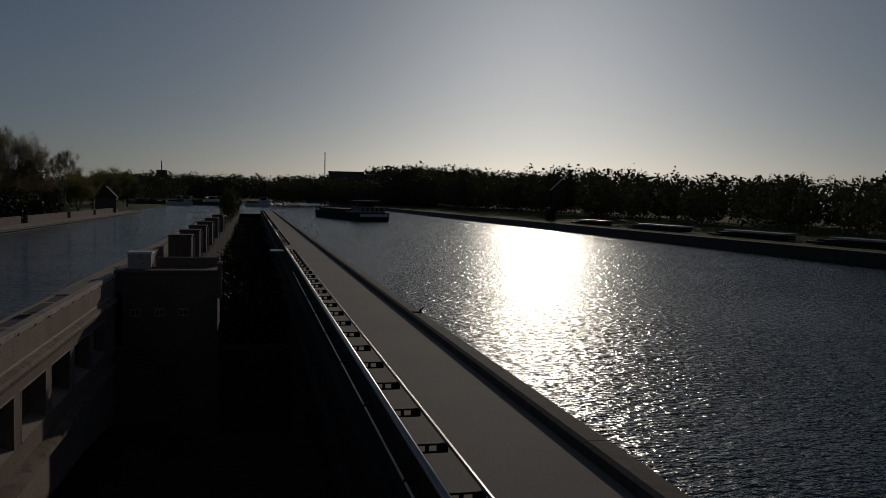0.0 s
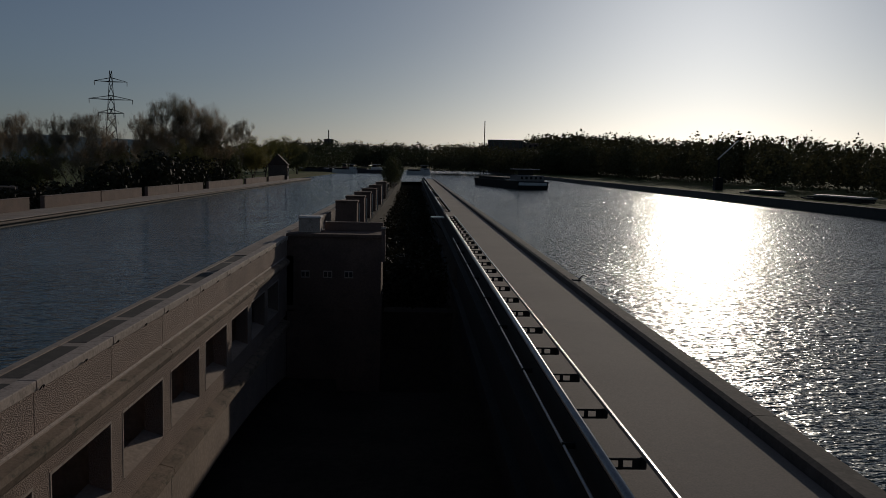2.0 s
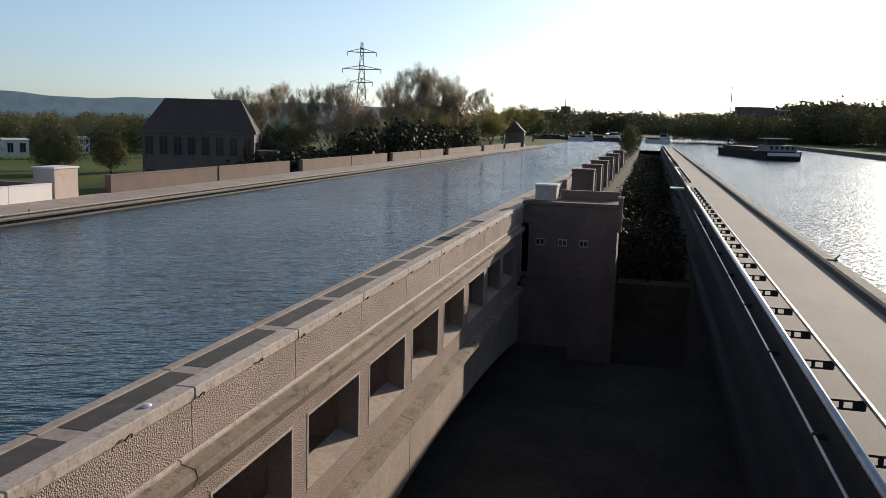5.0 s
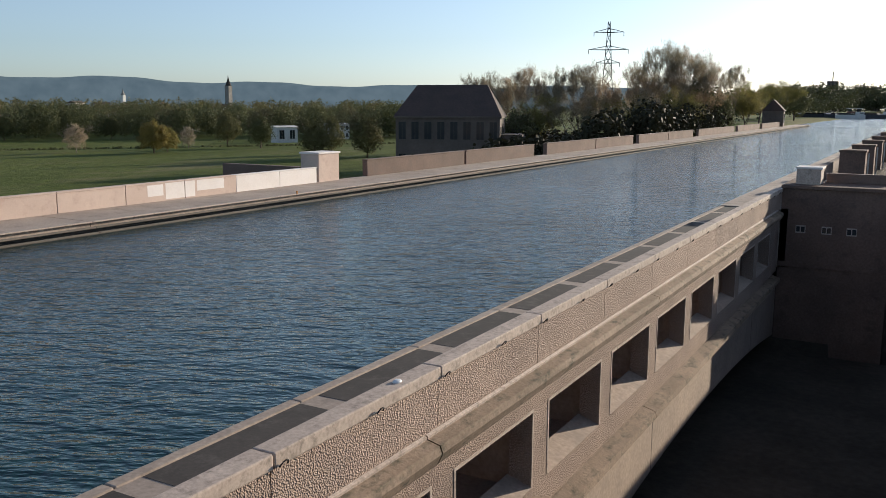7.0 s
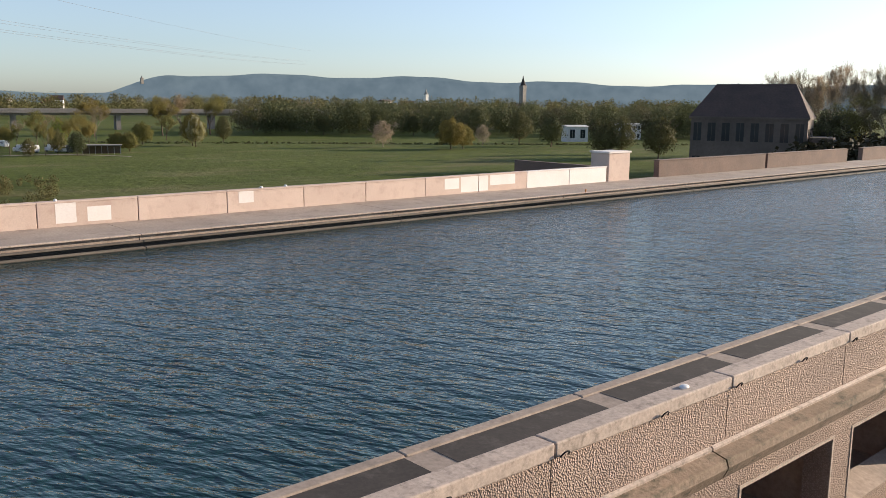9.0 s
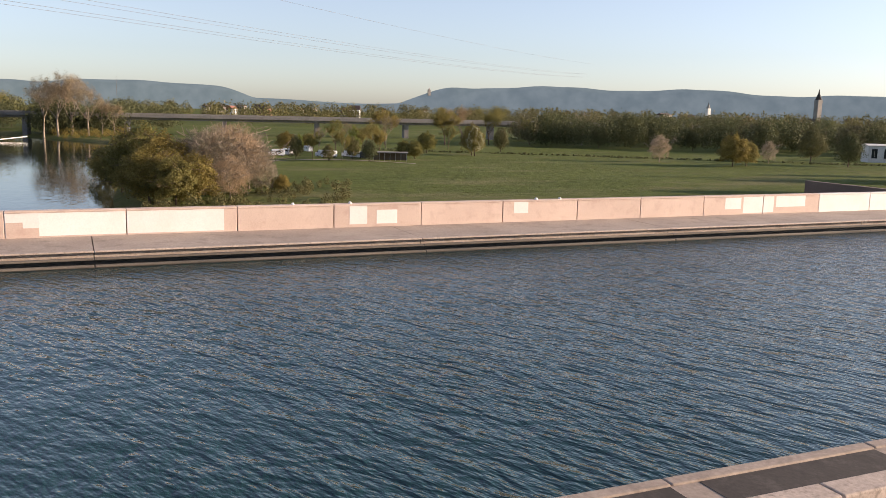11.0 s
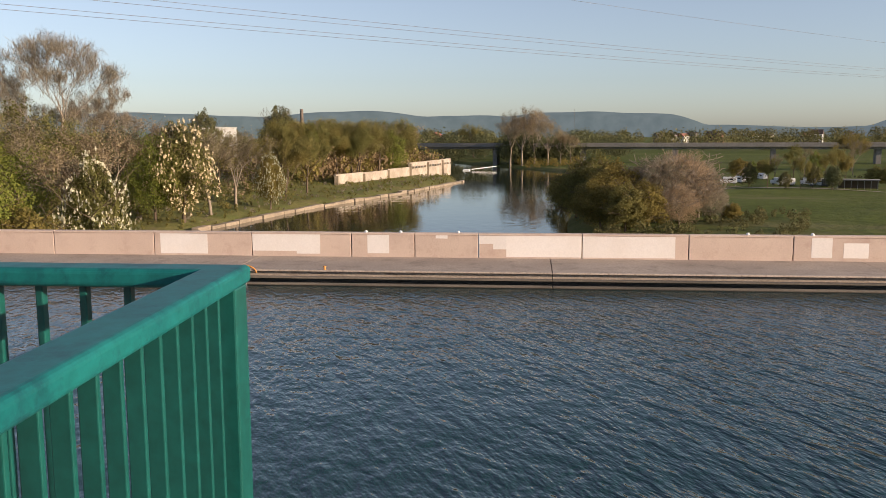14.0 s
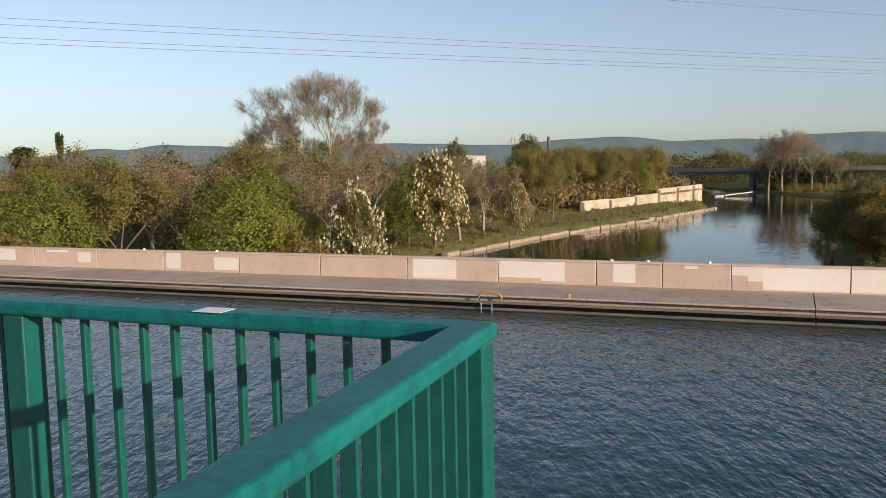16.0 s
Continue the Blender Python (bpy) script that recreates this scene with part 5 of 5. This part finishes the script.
house(hx, hy, 10, 10, 31, 1, 10, M_OLDSTONE, M_ROOF, "distant flat block on the horizon", rows=5, cols=3, z=0, name="tower_block_low", group="")
hx, hy = polar(8.75, 285)
house(hx, hy, 7.5, 6, 4.8, 3.4, 95, M_OLDSTONE, M_ROOF, "dark gabled boathouse with a white gable on the canal bank", rows=1, cols=2, z=0.4, name="boathouse", group="")


def spire(name, az, d, top_el, width, label, roof=M_ROOF, wall=M_OLDSTONE):
    x, y = polar(az, d)
    top = 6.43 + d * math.tan(radians(top_el)) + 8
    root = holder(name, (x, y, -8), label, "church tower")
    w = width / 2
    put(root, "shaft", box(fresh(), x - w, x + w, y - w, y + w, -8, top * 0.62 - 8), wall)
    put(root, "belfry", box(fresh(), x - w * 1.04, x + w * 1.04, y - w * 1.04, y + w * 1.04, top * 0.62 - 8, top * 0.72 - 8), wall)
    put(root, "spire", tube(fresh(), (x, y, top * 0.72 - 8), (x, y, top * 0.86 - 8), w * 1.2, w * 0.45, 8), roof)
    put(root, "tip", tube(fresh(), (x, y, top * 0.86 - 8), (x, y, top - 8), w * 0.4, 0.15, 8), roof)


spire("church_tower", 43.45, 1700, 1.85, 9.5, "dark tall church tower with a pointed roof over the town", M_DARKDECK, M_BRIDGE)
spire("chapel_tower", 49.8, 1750, 0.95, 7, "slim pale distant church spire", M_TOWN, M_PLASTER)
mx, my = polar(67.7, 4240)
mo = holder("hilltop_monument", (mx, my, 90), "tiny stone monument with a dome on the ridge", "monument")
put(mo, "base", box(fresh(), mx - 6, mx + 6, my - 6, my + 6, 80, 108), M_BRIDGE)
put(mo, "dome", tube(fresh(), (mx, my, 108), (mx, my, 117), 5, 1, 10), M_BRIDGE)
for az, d, el, r, nm, lab, mat in ((105.17, 700, 1.72, 1.3, "chimney", "tall brown brick chimney over the trees", M_OLDSTONE), (-4.7, 690, 2.95, 0.35, "radio_mast", "thin steel mast beside the silo building", M_DARKSTEEL),
                                   (87.3, 4250, 1.66, 0.45, "ridge_mast", "thin transmitter mast on the ridge", M_OLDSTONE), (5.6, 1255, 2.1, 0.7, "roof_antenna", "antenna on the distant tower block", M_DARKSTEEL)):
    x, y = polar(az, d)
    c = holder(nm, (x, y, 0), lab, "mast" if "mast" in nm or "ant" in nm else "chimney")
    top = 6.43 + d * math.tan(radians(el))
    put(c, "shaft", tube(fresh(), (x, y, -6), (x, y, top - 2), r * 1.3, r, 10), mat)
    put(c, "tip", tube(fresh(), (x, y, top - 2), (x, y, top), r * 1.1, r * 0.9, 10), mat)


# road bridge over the river
def road_bridge():
    a, b = Vector((-486, -150, 0)), Vector((-392, 330, 0))
    u = (b - a).normalized()
    nrm = Vector((-u.y, u.x, 0))
    br = holder("road_bridge", (a + b) / 2, "long low concrete road bridge across the valley", "bridge")

    def slab(name, s0, s1, o0, o1, z0, z1, mat):
        bm = fresh()
        pts = [a + u * s + nrm * o for s, o in ((s0, o0), (s1, o0), (s1, o1), (s0, o1))]
        lo = [bm.verts.new((p.x, p.y, z0)) for p in pts]
        up = [bm.verts.new((p.x, p.y, z1)) for p in pts]
        for i in range(4):
            bm.faces.new((lo[i], lo[(i + 1) % 4], up[(i + 1) % 4], up[i]))
        bm.faces.new(lo)
        bm.faces.new(up)
        put(br, name, bm, mat)

    L = (b - a).length
    slab("deck", 0, L, -6, 6, 0.2, 1.2, M_BRIDGE)
    slab("girder", 0, L, -4, 4, -1.0, 0.2, M_BRIDGE)
    slab("parapet", 0, L, -6.1, -5.8, 1.2, 2.1, M_BRIDGE)
    slab("parapet", 0, L, 5.8, 6.1, 1.2, 2.1, M_BRIDGE)
    s = 40
    while s < L:
        slab("pillar", s, s + 2.2, -3.5, 3.5, -12, -1.0, M_BRIDGE)
        s += 46


road_bridge()


# pylon and overhead lines
def pylon():
    d = 330
    x, y = polar(18.96, d)
    py_ = holder("pylon", (x, y, -8), "steel lattice power pylon with three cross-arms", "pylon")
    top = 6.43 + d * math.tan(radians(5.3))
    z0 = -8
    ax = Vector((math.cos(radians(18.96)), math.sin(radians(18.96)), 0))
    bx = Vector((-ax.y, ax.x, 0))
    base = Vector((x, y, 0))
    levels = np.linspace(z0, top, 12)

    def hw(z):
        return 3.2 * (1 - (z - z0) / (top - z0)) ** 1.15 + 0.35

    def corner(k, z):
        sx, sy = ((1, 1), (-1, 1), (-1, -1), (1, -1))[k]
        p = base + ax * sx * hw(z) + bx * sy * hw(z)
        return (p.x, p.y, z)

    for k in range(4):
        bm = fresh()
        for i in range(11):
            tube(bm, corner(k, levels[i]), corner(k, levels[i + 1]), 0.16, sides=4)
        put(py_, "leg", bm, M_DARKSTEEL)
        bm = fresh()
        for i in range(11):
            tube(bm, corner(k, levels[i]), corner((k + 1) % 4, levels[i + 1]), 0.09, sides=4)
            tube(bm, corner((k + 1) % 4, levels[i]), corner(k, levels[i + 1]), 0.09, sides=4)
        put(py_, "lattice", bm, M_DARKSTEEL)
    for el, half in ((4.66, 5.4), (3.58, 7.2), (2.75, 4.2)):
        z = 6.43 + d * math.tan(radians(el))
        bm = fresh()
        for s in (-1, 1):
            p = base + ax * s * half
            tube(bm, (base.x, base.y, z - 0.15), (p.x, p.y, z), 0.2, 0.1, 4)
            tube(bm, (base.x, base.y, z + 1.3), (p.x, p.y, z), 0.14, 0.08, 4)
            tube(bm, (p.x, p.y, z), (p.x, p.y, z - 1.5), 0.12, 0.12, 5)
        put(py_, "cross_arm", bm, M_DARKSTEEL)


pylon()


def overhead_lines():
    """Parallel cables crossing high over the river."""
    u = Vector((-math.sin(radians(47)), math.cos(radians(47)), 0))
    for k, (foot, h) in enumerate(((184, 30.0), (190, 29.7), (184, 26.4), (190, 26.2), (176, 41))):
        f = Vector((-foot * math.sin(radians(137)), foot * math.cos(radians(137)), 0))
        pts = []
        for s in np.linspace(-260, 1000, 40):
            p = f + u * s
            pts.append((p.x, p.y, 6.43 + h + 0.00002 * (s - 80) ** 2 - 1.0))
        bm = fresh()
        side = Vector((-u.y, u.x, 0))
        rings = [[bm.verts.new(Vector(p) + side * a + Vector((0, 0, b))) for a, b in ((0.045, 0), (0, 0.045), (-0.045, 0), (0, -0.045))] for p in pts]
        for r0, r1 in zip(rings[:-1], rings[1:]):
            for q in range(4):
                bm.faces.new((r0[q], r0[(q + 1) % 4], r1[(q + 1) % 4], r1[q]))
        thing("power_line", bm, M_WIRE, "thin overhead power cable high above the river", "cable", "overhead cables")


overhead_lines()


# river wall, quay stones and jetty
def river_wall():
    rw = holder("wall_river", (-300, -45, -8), "long weathered whitish wall with faded graffiti above the river", "wall", kind="structure")
    def seg(x0, y0, x1, y1, z0, z1, mat, name, thick=0.6):
        bm = fresh()
        a, b = Vector((x0, y0, 0)), Vector((x1, y1, 0))
        n = Vector((-(b - a).y, (b - a).x, 0)).normalized() * thick
        lo = [bm.verts.new((p.x, p.y, z0)) for p in (a, b, b + n, a + n)]
        up = [bm.verts.new((p.x, p.y, z1)) for p in (a, b, b + n, a + n)]
        for i in range(4):
            bm.faces.new((lo[i], lo[(i + 1) % 4], up[(i + 1) % 4], up[i]))
        bm.faces.new(lo)
        bm.faces.new(up)
        return put(rw, name, bm, mat)
    pts = [(-243, -56.5), (-262, -52.3), (-281, -47.8), (-300, -43.2), (-318, -39.2), (-336, -35.6), (-350, -33.4)]
    for i, ((x0, y0), (x1, y1)) in enumerate(zip(pts[:-1], pts[1:])):
        hi = (-4.9, -5.1, -4.8, -3.3, -3.2, -3.1)[i]
        seg(x0, y0, x1 + 0.3, y1, -9.5, hi, M_OLDWALL, "wall_section")
        put(rw, "pilaster", box(fresh(), x0 - 0.3, x0 + 0.3, y0 - 0.35, y0 + 0.78, -9.4, hi - 0.15), M_RIPRAP)
        if i > 2:
            for q in range(5):
                wx, wy = x0 + (x1 - x0) * (0.15 + 0.17 * q), y0 + (y1 - y0) * (0.15 + 0.17 * q)
                put(rw, "faded_bar", box(fresh(), wx - 1.0, wx + 1.0, wy + 0.3, wy + 0.72, hi - 1.9, hi - 1.2), M_TOWN if q % 2 else M_RIPRAP, "faded painted bar")
        seg(x0, y0 + 0.05, x1 + 0.35, y1 + 0.05, hi + 0.003, hi + 0.2, M_OLDWALL, "coping", 0.8)
    qs = holder("wall_quay_stones", (-230, -42, -10), "sunlit stone edging along the river bank", "quay edging", kind="structure")
    me = mesh_of(box(fresh(), -2.4, 2.4, -0.7, 0.7, -0.8, 0.4, 0.12), "stone", M_RIPRAP)
    x = -120.0
    while x > -306:
        y = float(banks(x)[0])
        y2 = float(banks(x - 4)[0])
        ob = new("stone", me)
        ob.parent = qs
        ob.matrix_parent_inverse = Matrix.Translation((230, 42, 10))
        ob.matrix_basis = Matrix.Translation((x, y + 0.4 + rng.normal() * 0.15, -9.75 + rng.normal() * 0.1)) @ Matrix.Rotation(math.atan2(y2 - y, -4.0) + rng.normal() * 0.03, 4, 'Z')
        x -= 4.9
    jx, jy = polar(94.3, 405)
    je = holder("jetty", (jx, jy, -10), "white floating jetty at the river bend", "jetty")
    put(je, "gangway", tube(fresh(), (jx + 4, jy + 2, -9.4), (jx - 9, jy + 13, -8.4), 0.22, 0.2, 6), M_PLASTER)
    put(je, "pontoon", box(fresh(), jx - 2, jx + 6, jy - 2, jy + 1, -10.2, -9.55, 0.1), M_PLASTER)
    ru = holder("garden_shed", (-128, -70.0, -6.2), "pale weathered hut remains on the bank slope", "shed")
    gz = ground_at(-140, -72)
    put(ru, "wall", box(fresh(), -143, -138, -74, -72, gz - 0.5, gz + 2.6), M_OLDWALL)
    put(ru, "roof", prism(fresh(), [(-74.4, gz + 2.6), (-71.6, gz + 2.6), (-73, gz + 3.6)], -143.4, -137.6, 'x'), M_ROOF)


river_wall()


# ---------------------------------------------------------------- campsite
def camper(x, y, turn, s, mat, label):
    z = ground_at(x, y)
    c = tagged(new("camper_van"), label, "camper van", "campsite vehicles")
    c.matrix_basis = Matrix.Translation((x, y, z)) @ Matrix.Rotation(radians(turn), 4, 'Z') @ Matrix.Diagonal((s, s, s, 1))
    part("body", box(fresh(), -3, 2.2, -1.1, 1.1, 0.5, 2.9, 0.18), mat, c)
    part("cab", box(fresh(), 2.2, 3.4, -1.05, 1.05, 0.5, 1.9, 0.2), mat, c)
    part("windscreen", box(fresh(), 2.18, 2.6, -0.9, 0.9, 1.9, 2.5), M_GLASS, c)
    part("window", box(fresh(), -1.6, 0.4, -1.13, 1.13, 1.7, 2.2), M_GLASS, c)
    for wx in (-2, 2.3):
        for wy in (-0.95, 0.95):
            wheel = part("wheel", tube(fresh(), (wx, wy - 0.12, 0.38), (wx, wy + 0.12, 0.38), 0.38, sides=12), M_DARKSTEEL, c)
            part("rim", tube(fresh(), (wx, wy - 0.14, 0.38), (wx, wy + 0.14, 0.38), 0.2, sides=10), M_STEEL, wheel)


for az, d, t, m in ((76.9, 268, 20, M_VEHICLE), (74.6, 262, 70, M_VEHICLE), (74.2, 258, 95, M_VEHICLE), (72.9, 262, 40, M_VEHICLE), (71.9, 256, 10, M_BLUEHULL), (72.4, 258, 60, M_VEHICLE), (77.6, 262, 80, M_VEHICLE), (75.6, 290, 10, M_VEHICLE)):
    x, y = polar(az, d)
    camper(x, y, t + 180, 0.72, m, "parked white camper van at the campsite" if m is M_VEHICLE else "parked dark blue van at the campsite")
sx, sy = polar(70.2, 250)
shed = tagged(new("campsite_shed"), "long dark open shelter with blue-grey posts beside the meadow", "shelter")
shed.matrix_basis = Matrix.Translation((sx, sy, ground_at(sx, sy))) @ Matrix.Rotation(radians(70), 4, 'Z') @ Matrix.Diagonal((0.6, 0.7, 0.75, 1))
part("roof", box(fresh(), -8.5, 8.5, -3, 3, 2.9, 3.3, 0.05), M_BRIDGE, shed)
part("back_wall", box(fresh(), -8, 8, 2.5, 2.7, 0, 2.9), M_OLDSTONE, shed)
for i in range(7):
    part("post", box(fresh(), -8 + i * 2.6, -7.8 + i * 2.6, -2.8, -2.6, 0, 2.9), M_STEEL, shed)
bm = fresh()
for t0, t1 in zip(np.linspace(0, 1, 12)[:-1], np.linspace(0, 1, 12)[1:]):
    a0, a1 = polar(79.5 - 11 * t0, 232 + 14 * math.sin(t0 * 3)), polar(79.5 - 11 * t1, 232 + 14 * math.sin(t1 * 3))
    vs = []
    for (qx, qy), off in ((a0, 0), (a1, 0), (a1, 2.2), (a0, 2.2)):
        k = 1 + off / 235
        vs.append(bm.verts.new((qx * k, qy * k, ground_at(qx * k, qy * k) + 0.12)))
    bm.faces.new(vs)
thing("path_campsite", bm, M_GRAVEL, "pale gravel path beside the campsite", "path", kind="structure")


# ---------------------------------------------------------------- vessels
def barge(name, x, y, turn, length, label, hull_mat, top_mat, z=0.0, beam=9.0):
    b = tagged(new(name), label, "barge", "canal vessels")
    b.matrix_basis = Matrix.Translation((x, y, z)) @ Matrix.Rotation(radians(turn), 4, 'Z')
    L, w = length / 2, beam / 2
    bm = fresh()
    outline = [(-w, -L), (w, -L), (w, L * 0.86), (w * 0.55, L), (-w * 0.55, L), (-w, L * 0.86)]
    lo = [bm.verts.new((u * 0.92, v, -0.6)) for u, v in outline]
    up = [bm.verts.new((u, v, 2.0 + (0.9 if abs(v) > L * 0.9 and v > 0 else 0.3))) for u, v in outline]
    for i in range(6):
        bm.faces.new((lo[i], lo[(i + 1) % 6], up[(i + 1) % 6], up[i]))
    bm.faces.new(lo)
    bm.faces.new(up)
    part("hull", bm, hull_mat, b)
    part("hatch_cover", box(fresh(), -w * 0.75, w * 0.75, -L * 0.45, L * 0.8, 2.0, 3.1, 0.15), M_DARKSTEEL, b)
    part("deckhouse", box(fresh(), -w * 0.8, w * 0.8, -L * 0.95, -L * 0.6, 2.2, 3.9, 0.1), top_mat, b)
    part("wheelhouse", box(fresh(), -w * 0.5, w * 0.5, -L * 0.75, -L * 0.62, 3.9, 5.5, 0.1), M_GLASS, b)
    part("roof", box(fresh(), -w * 0.75, w * 0.75, -L * 0.84, -L * 0.58, 5.5, 5.7, 0.05), M_PLASTER, b)
    part("stern_band", box(fresh(), -w * 0.9, w * 0.9, -L - 0.05, -L + 0.2, 1.2, 2.0), M_PLASTER, b)
    for i in range(5):
        part("window", box(fresh(), -w * 0.7 + i * w * 0.3, -w * 0.55 + i * w * 0.3, -L * 0.95 - 0.05, -L * 0.95 + 0.1, 2.9, 3.6), M_GLASS, b)
    part("rail", tube(fresh(), (-w, -L * 0.97, 2.6), (-w, -L * 0.5, 2.6), 0.05), M_STEEL, b)
    part("mast", tube(fresh(), (0, L * 0.85, 2.5), (0, L * 0.85, 5.0), 0.08), M_STEEL, b)
    return b


barge("cargo_barge", 28.8, 262, 9.5, 54, "long low cargo barge with a pale roofed wheelhouse", M_DARKSTEEL, M_BRIDGE)
barge("moored_barge", -38, 560, 80, 40, "dark moored barge with a white deckhouse", M_BLUEHULL, M_PLASTER)
barge("moored_barge_second", -58, 575, 95, 36, "dark moored barge with an orange-brown cabin", M_BLUEHULL, M_BRICK)
barge("moored_cruiser", 3, 520, 30, 22, "small white cabin cruiser moored at the junction", M_PLASTER, M_PLASTER, beam=5)
barge("moored_cruiser_second", -42, 530, 60, 16, "small white motor boat by the barges", M_PLASTER, M_PLASTER, beam=5)

# goods on the right bank
for i, (y, w) in enumerate(((88, 16), (110, 20), (140, 22), (175, 18))):
    pl = holder("sheet_stack", (78, y, 1.35), "stack of pale steel sheets on the quay", "steel stack", "goods on the quay")
    for k in range(3):
        put(pl, "sheet", box(fresh(), 74.5 + 0.3 * k, 77 + 0.2 * k, y, y + w - k * 2, 1.4 + 0.35 * k, 1.68 + 0.35 * k, 0.03), M_STEEL if k == 2 else M_DARKSTEEL)
cx, cy = polar(-20.6, 235)
cr = holder("quay_crane", (cx, cy, 1.3), "small quay crane with a raised pale jib", "crane")
put(cr, "base", box(fresh(), cx - 4.6, cx - 2.6, cy - 1, cy + 1, 1.3, 4.6, 0.1), M_DARKSTEEL)
put(cr, "jib", tube(fresh(), (cx - 4, cy, 9.2), (cx + 1.5, cy, 14.4), 0.18, 0.14, 5), M_PLASTER)
put(cr, "tower", tube(fresh(), (cx - 3.6, cy, 4.5), (cx - 3.6, cy, 9.4), 0.3, 0.25, 6), M_DARKSTEEL)
put(cr, "cab", box(fresh(), cx + 1.2, cx + 2.2, cy - 0.5, cy + 0.5, 14.2, 15.0, 0.1), M_DARKSTEEL)
